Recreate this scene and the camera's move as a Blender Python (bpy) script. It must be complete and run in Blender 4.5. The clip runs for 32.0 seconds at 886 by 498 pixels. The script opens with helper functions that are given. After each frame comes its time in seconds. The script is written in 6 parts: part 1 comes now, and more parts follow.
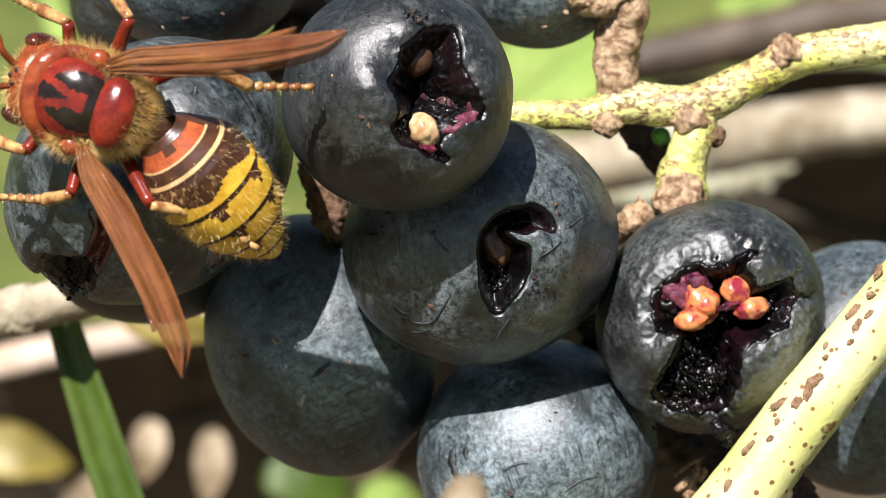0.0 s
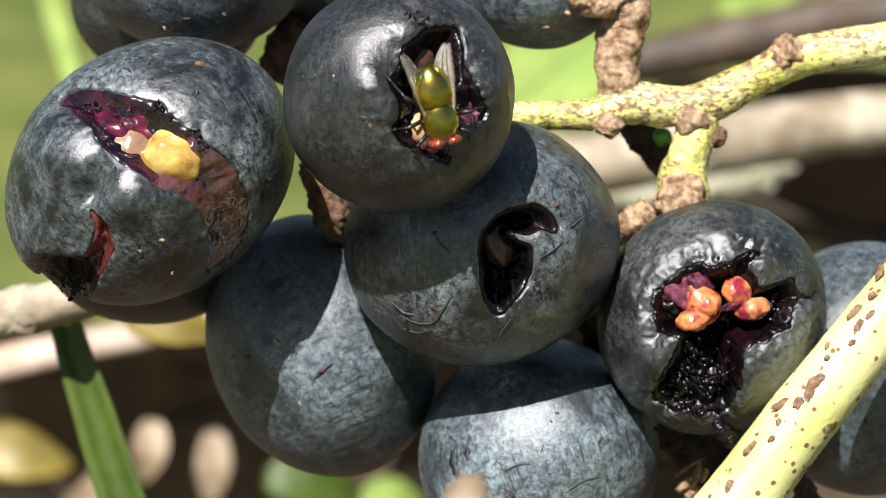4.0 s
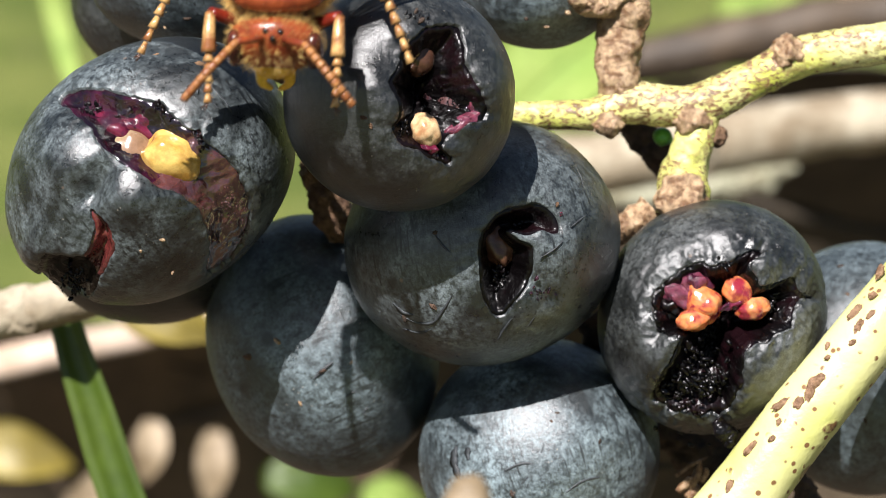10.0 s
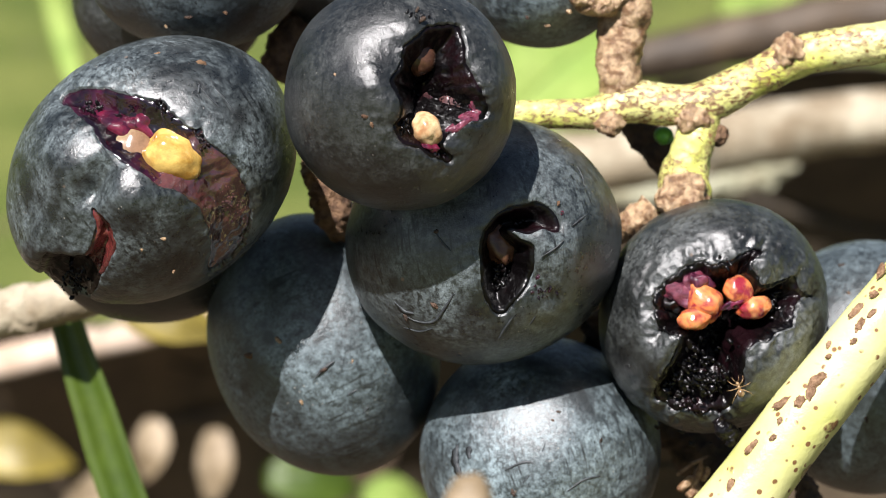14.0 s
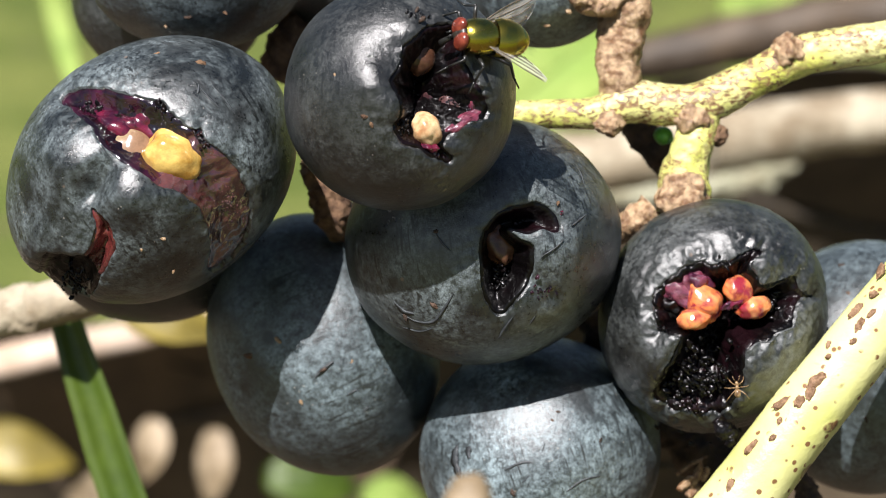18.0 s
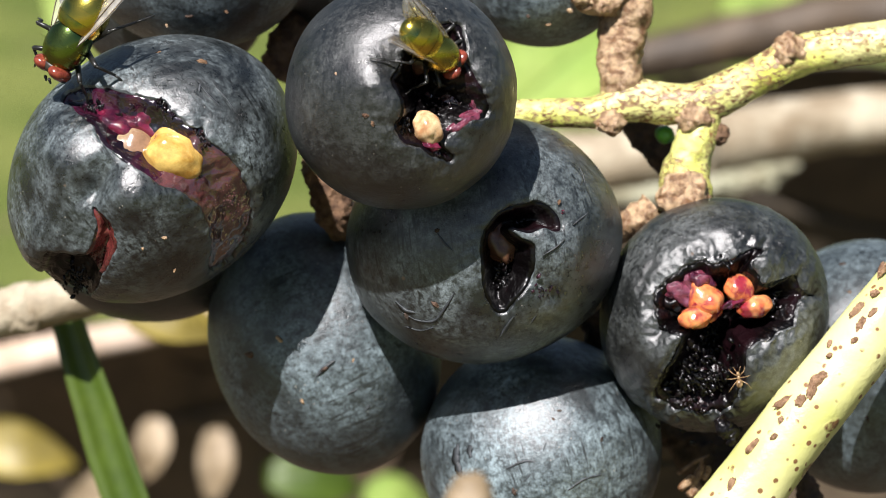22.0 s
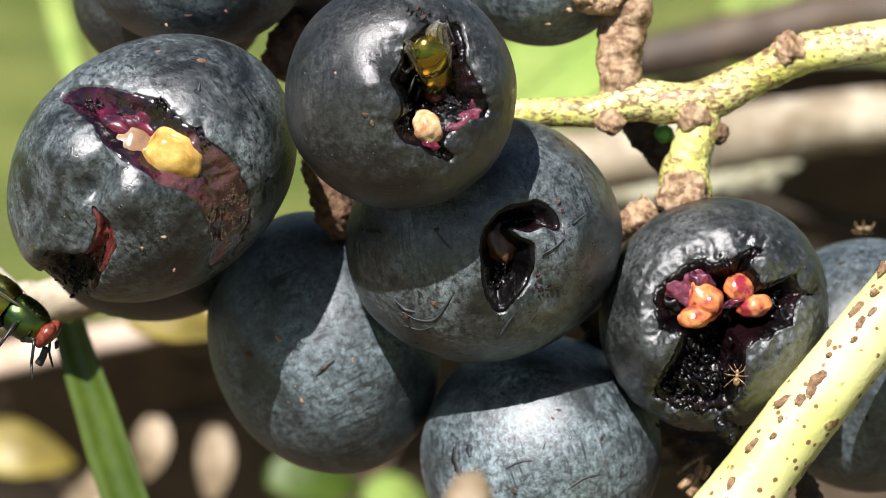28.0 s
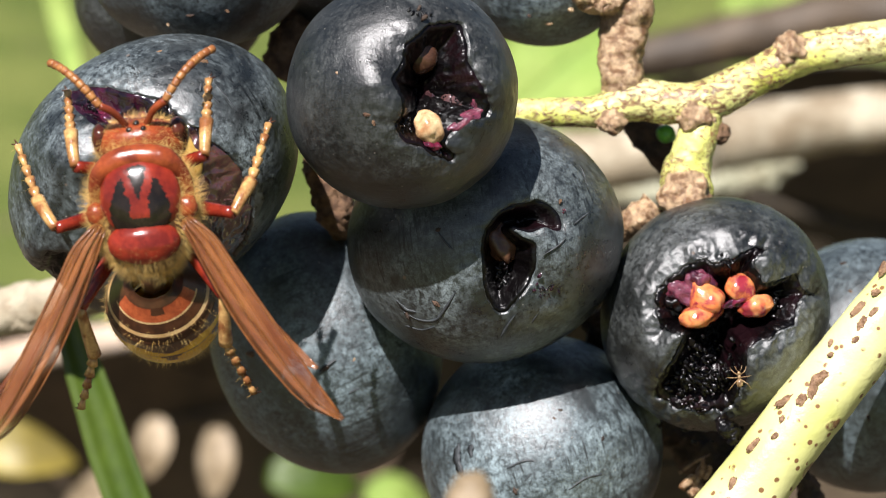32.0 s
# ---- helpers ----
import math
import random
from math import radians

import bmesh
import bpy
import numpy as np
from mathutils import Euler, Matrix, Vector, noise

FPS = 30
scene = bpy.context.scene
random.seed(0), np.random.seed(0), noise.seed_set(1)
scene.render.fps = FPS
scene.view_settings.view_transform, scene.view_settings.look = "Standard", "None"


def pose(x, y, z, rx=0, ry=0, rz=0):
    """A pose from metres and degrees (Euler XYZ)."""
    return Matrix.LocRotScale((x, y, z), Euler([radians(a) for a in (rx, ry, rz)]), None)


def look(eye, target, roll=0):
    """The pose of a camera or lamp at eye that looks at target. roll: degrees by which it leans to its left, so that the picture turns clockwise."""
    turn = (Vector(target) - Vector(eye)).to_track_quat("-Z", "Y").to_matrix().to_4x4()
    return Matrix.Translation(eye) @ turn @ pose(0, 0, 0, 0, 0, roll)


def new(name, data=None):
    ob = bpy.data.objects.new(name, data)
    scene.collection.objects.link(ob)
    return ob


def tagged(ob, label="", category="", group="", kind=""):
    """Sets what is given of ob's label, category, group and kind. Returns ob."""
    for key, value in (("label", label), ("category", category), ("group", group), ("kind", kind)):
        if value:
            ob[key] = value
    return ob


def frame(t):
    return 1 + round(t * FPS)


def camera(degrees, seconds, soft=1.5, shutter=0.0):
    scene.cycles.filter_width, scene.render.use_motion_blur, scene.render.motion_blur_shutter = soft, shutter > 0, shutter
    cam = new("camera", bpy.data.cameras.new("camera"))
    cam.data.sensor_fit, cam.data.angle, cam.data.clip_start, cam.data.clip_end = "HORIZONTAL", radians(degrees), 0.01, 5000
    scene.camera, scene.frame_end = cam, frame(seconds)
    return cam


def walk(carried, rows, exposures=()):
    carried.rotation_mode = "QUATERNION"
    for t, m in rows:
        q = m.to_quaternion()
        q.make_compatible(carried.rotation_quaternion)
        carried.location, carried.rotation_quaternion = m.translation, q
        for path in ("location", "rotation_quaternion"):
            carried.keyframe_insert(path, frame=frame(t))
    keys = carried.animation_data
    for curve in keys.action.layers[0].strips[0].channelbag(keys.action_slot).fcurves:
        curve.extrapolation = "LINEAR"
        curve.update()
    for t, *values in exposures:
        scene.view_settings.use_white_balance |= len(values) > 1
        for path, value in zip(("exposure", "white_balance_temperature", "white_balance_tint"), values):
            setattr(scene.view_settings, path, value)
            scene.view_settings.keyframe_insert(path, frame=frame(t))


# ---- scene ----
cam = camera(19.3, 32.0, 0.4, 0.2)
cam.data.dof.use_dof = True
cam.data.dof.focus_distance = 0.1695
cam.data.dof.aperture_fstop = 52
# the bunch hangs 0.55 m above the ground; BASE is its frame: x across, y away from the lens, z up
BASE = pose(0, 0, 0.55, -22)
EYE = (0, -0.18, 0)
walk(cam, [(0, BASE @ look(EYE, (0.00008, 0, 0.00006))),
           (2, BASE @ look(EYE, (0.00006, 0, 0.0001))),
           (3, BASE @ look(EYE, (0.00001, 0, 0.00006))),
           (3.5, BASE @ look(EYE, (-0, 0, 0.00008))),
           (5.5, BASE @ look(EYE, (-0.00008, 0, 0.0001))),
           (7, BASE @ look(EYE, (-0.00008, 0, 0.00012))),
           (8, BASE @ look(EYE, (-0.00006, 0, 0.00008))),
           (9, BASE @ look(EYE, (-0.00006, 0, 0.0001))),
           (10.5, BASE @ look(EYE, (-0, 0, 0.00004))),
           (11, BASE @ look(EYE, (0.00005, 0, 0))),
           (12, BASE @ look(EYE, (-0, 0, 0))),
           (13, BASE @ look(EYE, (-0.00008, 0, 0))),
           (14, BASE @ look(EYE, (-0.00012, 0, 0))),
           (16.5, BASE @ look(EYE, (-0.00012, 0, 0.00004))),
           (17.5, BASE @ look(EYE, (-0.00009, 0, 0))),
           (19, BASE @ look(EYE, (-0.00012, 0, 0))),
           (20, BASE @ look(EYE, (-0.00012, 0, -0.00006))),
           (23, BASE @ look(EYE, (-0.0002, 0, -0.00007))),
           (25, BASE @ look(EYE, (-0.00019, 0, -0.00007))),
           (25.5, BASE @ look(EYE, (-0.00014, 0, -0.00007))),
           (28, BASE @ look(EYE, (-0.00015, 0, -0.00012))),
           (29, BASE @ look(EYE, (-0.0002, 0, -0.00011))),
           (30, BASE @ look(EYE, (-0.0002, 0, -0.00012))),
           (31, BASE @ look(EYE, (-0.00025, 0, -0.00012))),
           (32, BASE @ look(EYE, (-0.00025, 0, -0.00012)))])

# sun and sky
world = bpy.data.worlds.new("world")
scene.world = world
world.use_nodes = True
sky = world.node_tree.nodes.new("ShaderNodeTexSky")
sky.sky_type, sky.sun_disc = "NISHITA", False
SUN = BASE.to_3x3() @ Vector((-0.22, -0.76, 0.61))   # the way to the sun
sky.sun_elevation = math.asin(SUN.normalized().z)
sky.sun_rotation = math.atan2(SUN.x, SUN.y)
back = world.node_tree.nodes["Background"]
back.inputs["Strength"].default_value = 0.036
world.node_tree.links.new(sky.outputs[0], back.inputs["Color"])
sun = new("sun", bpy.data.lights.new("sun", "SUN"))
sun.data.energy, sun.data.angle, sun.data.color = 5.0, radians(0.5), (1.0, 0.955, 0.95)
sun.matrix_world = look(SUN, (0, 0, 0))
scene.view_settings.exposure = 0.91



# ---- materials ----
class Mat:
    """A node material under construction: object coordinates, noise, ramps and a principled shader."""

    def __init__(self, name, rough=0.5, metal=0.0, spec=0.5):
        self.m = bpy.data.materials.new(name)
        self.m.use_nodes = True
        self.t = self.m.node_tree
        self.b = self.t.nodes["Principled BSDF"]
        self.b.inputs["Roughness"].default_value = rough
        self.b.inputs["Metallic"].default_value = metal
        self.b.inputs["Specular IOR Level"].default_value = spec
        tc = self.t.nodes.new("ShaderNodeTexCoord")
        info = self.t.nodes.new("ShaderNodeObjectInfo")
        shift = self.t.nodes.new("ShaderNodeVectorMath")
        shift.operation = "ADD"
        self.link(tc.outputs["Object"], shift.inputs[0])
        self.link(info.outputs["Random"], shift.inputs[1])
        self.co = shift.outputs[0]
        self.raw = tc.outputs["Object"]

    def link(self, a, b):
        self.t.links.new(a, b)

    def stretch(self, sx, sy, sz, rot=(0, 0, 0)):
        n = self.t.nodes.new("ShaderNodeMapping")
        n.inputs["Scale"].default_value = (sx, sy, sz)
        n.inputs["Rotation"].default_value = rot
        self.link(self.co, n.inputs["Vector"])
        return n.outputs[0]

    def noise(self, scale, detail=4.0, rough=0.55, distort=0.0, co=None):
        n = self.t.nodes.new("ShaderNodeTexNoise")
        n.inputs["Scale"].default_value = scale
        n.inputs["Detail"].default_value = detail
        n.inputs["Roughness"].default_value = rough
        n.inputs["Distortion"].default_value = distort
        self.link(co or self.co, n.inputs["Vector"])
        return n.outputs["Fac"]

    def cells(self, scale, feature="F1", co=None, rand=1.0):
        n = self.t.nodes.new("ShaderNodeTexVoronoi")
        n.feature = feature
        n.inputs["Scale"].default_value = scale
        n.inputs["Randomness"].default_value = rand
        self.link(co or self.co, n.inputs["Vector"])
        return n.outputs["Distance"]

    def ramp(self, fac, *stops):
        n = self.t.nodes.new("ShaderNodeValToRGB")
        r = n.color_ramp
        while len(r.elements) < len(stops):
            r.elements.new(0.5)
        for e, (p, c) in zip(r.elements, stops):
            e.position = p
            e.color = (c, c, c, 1) if isinstance(c, (int, float)) else (*c, 1)
        self.link(fac, n.inputs["Fac"])
        return n.outputs["Color"]

    def mix(self, fac, a, b, kind="MIX"):
        n = self.t.nodes.new("ShaderNodeMix")
        n.data_type, n.blend_type = "RGBA", kind
        for sock, v in ((n.inputs[0], fac), (n.inputs[6], a), (n.inputs[7], b)):
            if isinstance(v, (int, float)):
                sock.default_value = v if sock == n.inputs[0] else (v, v, v, 1)
            elif isinstance(v, tuple):
                sock.default_value = (*v, 1)
            else:
                self.link(v, sock)
        return n.outputs[2]

    def bump(self, height, strength=0.3, dist=0.0002, on=None):
        n = self.t.nodes.new("ShaderNodeBump")
        n.inputs["Strength"].default_value = strength
        n.inputs["Distance"].default_value = dist
        self.link(height, n.inputs["Height"])
        if on is not None:
            self.link(on, n.inputs["Normal"])
        self.link(n.outputs[0], self.b.inputs["Normal"])
        return n.outputs[0]

    def set(self, name, v):
        if isinstance(v, (int, float)):
            self.b.inputs[name].default_value = v
        elif isinstance(v, tuple):
            self.b.inputs[name].default_value = (*v, 1) if len(v) == 3 and ("Color" in name or "Tint" in name) else v
        else:
            self.link(v, self.b.inputs[name])
        return self


def skin_material(name, dark, bloom, low, high, rough, scratch=1.0):
    """Grape skin: near-black wax with a blue-grey bloom, rubbed in patches, scratched and speckled."""
    m = Mat(name, rough, 0.0, 0.95)
    cover = m.ramp(m.noise(190, 7, 0.66, 0.6), (low, 0), (high, 1))
    fine = m.ramp(m.noise(2100, 6, 0.8), (0.40, 0.08), (0.59, 1))
    grain = m.ramp(m.noise(6500, 2, 0.6), (0.35, 0.6), (0.65, 1))
    c = m.mix(m.mix(1.0, m.mix(1.0, cover, fine, "MULTIPLY"), grain, "MULTIPLY"), dark, bloom)
    # rubbed scratches in two directions
    for rot, where in (((0.3, 0.5, 0.6), 240), ((1.1, 0.2, -0.7), 330), ((0.2, 1.2, 0.4), 280)):
        streak = m.noise(1.0, 3, 0.6, 0.3, m.stretch(2600, 2600, 170, rot))
        spot = m.noise(where, 2)
        line = m.mix(1.0, m.ramp(streak, (0.58, 0), (0.65, scratch)), m.ramp(spot, (0.48, 0), (0.58, 1)), "MULTIPLY")
        c = m.mix(line, c, dark)
    # small dark bruises and pale lenticels
    bruise = m.mix(1.0, m.ramp(m.cells(260), (0.10, 1), (0.2, 0)), m.ramp(m.noise(160, 2), (0.52, 0), (0.6, 1)), "MULTIPLY")
    c = m.mix(bruise, c, dark)
    dots = m.ramp(m.cells(560), (0.05, 1), (0.10, 0))
    some = m.ramp(m.noise(420, 1), (0.60, 0), (0.66, 1))
    c = m.mix(m.mix(1.0, dots, some, "MULTIPLY"), c, (0.20, 0.14, 0.10))
    dust = m.mix(1.0, m.ramp(m.cells(2300), (0.07, 1), (0.13, 0)), m.ramp(m.noise(900, 1), (0.60, 0), (0.64, 1)), "MULTIPLY")
    c = m.mix(dust, c, (0.34, 0.31, 0.27))
    # large cloudy wear of the bloom
    wear = m.ramp(m.noise(95, 5, 0.7, 0.8), (0.36, 0.45), (0.62, 1.15))
    c = m.mix(0.85, c, wear, "MULTIPLY")
    m.set("Base Color", c)
    m.set("Roughness", m.ramp(m.mix(0.5, cover, fine), (0, rough - 0.13), (1, rough + 0.13)))
    n0 = m.bump(m.noise(7000, 3, 0.6), 0.6, 0.00004)
    n1 = m.bump(m.noise(2400, 6, 0.75), 0.38, 0.00012, n0)
    m.bump(m.noise(380, 3, 0.5), 0.14, 0.0005, n1)
    return m.m


def mottled(name, a, b, scale, rough=0.5, metal=0.0, bump=0.3, dist=0.0002, lo=0.4, hi=0.6, spec=0.5, fine=6.0):
    m = Mat(name, rough, metal, spec)
    c = m.mix(m.ramp(m.noise(scale, 5, 0.6, 0.3), (lo, 0), (hi, 1)), a, b)
    c = m.mix(0.5, c, m.ramp(m.noise(scale * fine, 3, 0.7), (0.3, 0.55), (0.7, 1.2)), "MULTIPLY")
    m.set("Base Color", c)
    if bump:
        m.bump(m.noise(scale * 2.5, 6, 0.65), bump, dist)
    return m


SKIN_BLOOM = skin_material("bloomed_skin", (0.016, 0.020, 0.021), (0.215, 0.280, 0.305), 0.34, 0.64, 0.40)
SKIN_DUSTY = skin_material("dusty_skin", (0.018, 0.023, 0.025), (0.300, 0.385, 0.415), 0.33, 0.63, 0.41)
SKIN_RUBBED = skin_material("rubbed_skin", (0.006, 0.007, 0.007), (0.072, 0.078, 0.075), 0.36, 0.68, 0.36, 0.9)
SKIN_WORN = skin_material("worn_skin", (0.007, 0.008, 0.008), (0.125, 0.138, 0.136), 0.38, 0.68, 0.38, 0.9)
SKIN_FACED = skin_material("weathered_skin", (0.009, 0.011, 0.011), (0.235, 0.282, 0.292), 0.40, 0.66, 0.36)


def flesh_material(name, dark, red, spread, rough=0.09, spec=0.5):
    m = Mat(name, rough, 0.0, spec)
    c = m.mix(m.ramp(m.noise(230, 3, 0.6, 0.5), (spread, 0), (spread + 0.2, 1)), dark, red)
    c = m.mix(m.ramp(m.noise(800, 4), (0.52, 0), (0.7, 1)), c, dark)
    m.set("Base Color", c)
    n1 = m.bump(m.noise(3600, 2, 0.5), 0.5, 0.00008)
    m.bump(m.noise(1200, 3, 0.5, 0.6), 0.6, 0.00025, n1)
    return m.m


def stained_seed_material():
    """A translucent orange seed, stained purple-red where juice clings to it."""
    m = Mat("stained_seed", 0.13, 0, 0.8)
    c = m.mix(m.ramp(m.noise(900, 4, 0.6, 0.6), (0.42, 0), (0.60, 1)), (0.66, 0.20, 0.060), (0.24, 0.018, 0.032))
    c = m.mix(m.ramp(m.noise(650, 2), (0.50, 0), (0.68, 1)), c, (0.74, 0.33, 0.12))
    m.set("Base Color", c).set("Coat Weight", 0.7).set("Coat Roughness", 0.05)
    m.set("Subsurface Weight", 0.25).set("Subsurface Radius", (0.0012, 0.0004, 0.0002)).set("Subsurface Scale", 1.0)
    n1 = m.bump(m.noise(4200, 3, 0.6), 0.4, 0.00006)
    m.bump(m.noise(900, 3, 0.5, 0.5), 0.5, 0.0002, n1)
    return m.m


SCAR = mottled("scraped_skin", (0.030, 0.033, 0.036), (0.055, 0.062, 0.068), 1500, 0.5, 0, 0.5, 0.0001).m
ANT = mottled("straw_legs", (0.34, 0.22, 0.11), (0.12, 0.07, 0.03), 2000, 0.3, 0, 0.2, 0.00003).m
FLESH = flesh_material("wet_flesh", (0.006, 0.0015, 0.004), (0.065, 0.007, 0.026), 0.50, 0.12, 0.9)
ROT = flesh_material("rotted_flesh", (0.0015, 0.001, 0.0012), (0.010, 0.0025, 0.004), 0.50, 0.30, 0.32)
CLEAR_FLESH = flesh_material("clear_flesh", (0.024, 0.008, 0.009), (0.140, 0.050, 0.046), 0.42, 0.07, 1.0)
MEMBRANE = flesh_material("red_membrane", (0.022, 0.006, 0.007), (0.11, 0.022, 0.020), 0.40, 0.12, 0.9)
for node_name, value in (("Subsurface Weight", 0.15), ("Subsurface Scale", 0.001), ("Transmission Weight", 0.25), ("Coat Weight", 1.0), ("Coat Roughness", 0.04)):
    CLEAR_FLESH.node_tree.nodes["Principled BSDF"].inputs[node_name].default_value = value
GLASSY = flesh_material("glistening_pulp", (0.030, 0.012, 0.014), (0.10, 0.05, 0.048), 0.42, 0.05, 1.0)
PULP = mottled("pink_pulp", (0.20, 0.045, 0.075), (0.050, 0.007, 0.020), 900, 0.10, 0, 0.55, 0.00025).set("Subsurface Weight", 0.2).set("Subsurface Radius", (0.001, 0.0004, 0.0003)).set("Coat Weight", 0.8).set("Coat Roughness", 0.05).m
JUICE = mottled("magenta_juice", (0.120, 0.008, 0.026), (0.030, 0.004, 0.014), 700, 0.08, 0, 0.4, 0.0002).set("Coat Weight", 0.8).set("Coat Roughness", 0.05).m
SEED_TAN = mottled("tan_seed", (0.66, 0.44, 0.12), (0.40, 0.20, 0.03), 420, 0.14, 0, 0.08, 0.0001).set("Coat Weight", 0.9).set("Coat Roughness", 0.05).m
SEED_DULL = mottled("dull_seed", (0.40, 0.33, 0.19), (0.24, 0.14, 0.08), 400, 0.16, 0, 0.15, 0.0001).set("Coat Weight", 0.8).set("Coat Roughness", 0.05).m
SCAB = mottled("brown_scab", (0.34, 0.20, 0.11), (0.15, 0.075, 0.035), 2600, 0.5, 0, 0.7, 0.0002).m
SEED_PALE = mottled("pale_seed", (0.68, 0.48, 0.26), (0.40, 0.20, 0.09), 900, 0.3, 0, 0.3, 0.0001).m
SEED_PINK = stained_seed_material()
# reddish brown seed, its colour darkened for the shade inside a hole
SEED_DARK = mottled("shaded_seed", (0.11, 0.052, 0.030), (0.045, 0.018, 0.011), 600, 0.25, 0, 0.3, 0.0001).m


def green_stem_material():
    m = Mat("green_stem", 0.27, 0, 0.9)
    c = m.mix(m.ramp(m.noise(160, 3), (0.35, 0), (0.65, 1)), (0.56, 0.58, 0.085), (0.82, 0.79, 0.34))
    area = m.noise(170, 4, 0.6, 0.5)
    fleck = m.noise(1.0, 6, 0.72, 0.6, m.stretch(1500, 3200, 3100))
    rust = m.mix(1.0, m.ramp(fleck, (0.485, 0), (0.53, 1)), m.ramp(area, (0.36, 0.2), (0.52, 1)), "MULTIPLY")
    brown = m.mix(m.ramp(m.noise(1.0, 4, 0.6, 0.4, m.stretch(1500, 5200, 5000)), (0.4, 0), (0.6, 1)), (0.10, 0.045, 0.016), (0.34, 0.20, 0.10))
    c = m.mix(rust, c, brown)
    dots = m.mix(1.0, m.ramp(m.cells(1500), (0.16, 1), (0.24, 0)), m.ramp(m.noise(500, 1), (0.44, 0), (0.52, 1)), "MULTIPLY")
    c = m.mix(dots, c, (0.24, 0.12, 0.04))
    m.set("Base Color", c)
    n1 = m.bump(m.noise(1.0, 6, 0.75, 0.5, m.stretch(1500, 4200, 4000)), 0.6, 0.00012)
    m.bump(rust, 0.5, 0.0001, n1)
    return m.m


def spotted_stem_material():
    m = Mat("spotted_stem", 0.36, 0, 0.5)
    c = m.mix(m.ramp(m.noise(120, 3), (0.35, 0), (0.65, 1)), (0.52, 0.54, 0.13), (0.70, 0.68, 0.31))
    spots = m.mix(1.0, m.ramp(m.cells(360, co=m.stretch(1.0, 1.0, 1.35)), (0.27, 1), (0.33, 0)), m.ramp(m.noise(300, 2), (0.54, 0), (0.57, 1)), "MULTIPLY")
    edge = m.ramp(m.noise(2500, 4), (0.38, 0.35), (0.6, 1))
    c = m.mix(m.mix(1.0, spots, edge, "MULTIPLY"), c, (0.17, 0.085, 0.04))
    tiny = m.mix(1.0, m.ramp(m.cells(1200), (0.20, 1), (0.27, 0)), m.ramp(m.noise(700, 1), (0.42, 0), (0.48, 1)), "MULTIPLY")
    c = m.mix(tiny, c, (0.20, 0.10, 0.04))
    m.set("Base Color", c)
    n1 = m.bump(m.noise(1600, 5, 0.65), 0.35, 0.0002)
    m.bump(spots, 0.4, 0.0001, n1)
    return m.m


STEM_GREEN = green_stem_material()
STEM_SPOT = spotted_stem_material()
BARK = mottled("corky_bark", (0.22, 0.125, 0.065), (0.075, 0.035, 0.016), 900, 0.7, 0, 0.9, 0.0005).m
BARK_PALE = mottled("pale_bark", (0.54, 0.37, 0.21), (0.17, 0.080, 0.030), 1500, 0.36, 0, 0.8, 0.0003, spec=0.8).m
DARK_TWIG = mottled("dark_twig", (0.09, 0.05, 0.03), (0.03, 0.018, 0.012), 700, 0.7, 0, 0.8, 0.0004).m
CANE = mottled("grey_cane", (0.46, 0.40, 0.29), (0.24, 0.185, 0.115), 130, 0.7, 0, 0.5, 0.001).m
LICHEN = mottled("lichened_twig", (0.42, 0.41, 0.29), (0.22, 0.19, 0.11), 110, 0.8, 0, 0.5, 0.001).m
STRAW = mottled("dry_straw", (0.40, 0.31, 0.20), (0.22, 0.16, 0.09), 120, 0.6, 0, 0.3, 0.0005).m
PINK_STRAW = mottled("bleached_straw", (0.75, 0.60, 0.48), (0.50, 0.36, 0.25), 90, 0.6, 0, 0.3, 0.0005).m
# two leaf browns kept very dark: background shade is put into their colour
SHADE_LEAF = mottled("dead_leaf", (0.055, 0.040, 0.024), (0.025, 0.019, 0.012), 60, 0.6, 0, 0.5, 0.001).m
BROWN_SHADE_LEAF = mottled("brown_shade_leaf", (0.10, 0.066, 0.036), (0.05, 0.034, 0.02), 70, 0.6, 0, 0.5, 0.001).m
GRASS = mottled("grass_blade", (0.045, 0.078, 0.007), (0.072, 0.108, 0.012), 60, 0.45, 0, 0.2, 0.0003).m
LEAF_LIGHT = mottled("young_leaf", (0.25, 0.33, 0.07), (0.17, 0.26, 0.04), 80, 0.75, 0, 0.2, 0.0004).m
YELLOW_LEAF = mottled("yellow_leaf", (0.30, 0.23, 0.035), (0.18, 0.14, 0.03), 60, 0.5, 0, 0.3, 0.0005).m
BUD = mottled("green_bud", (0.12, 0.40, 0.05), (0.07, 0.25, 0.03), 900, 0.3, 0, 0.2, 0.0001).m


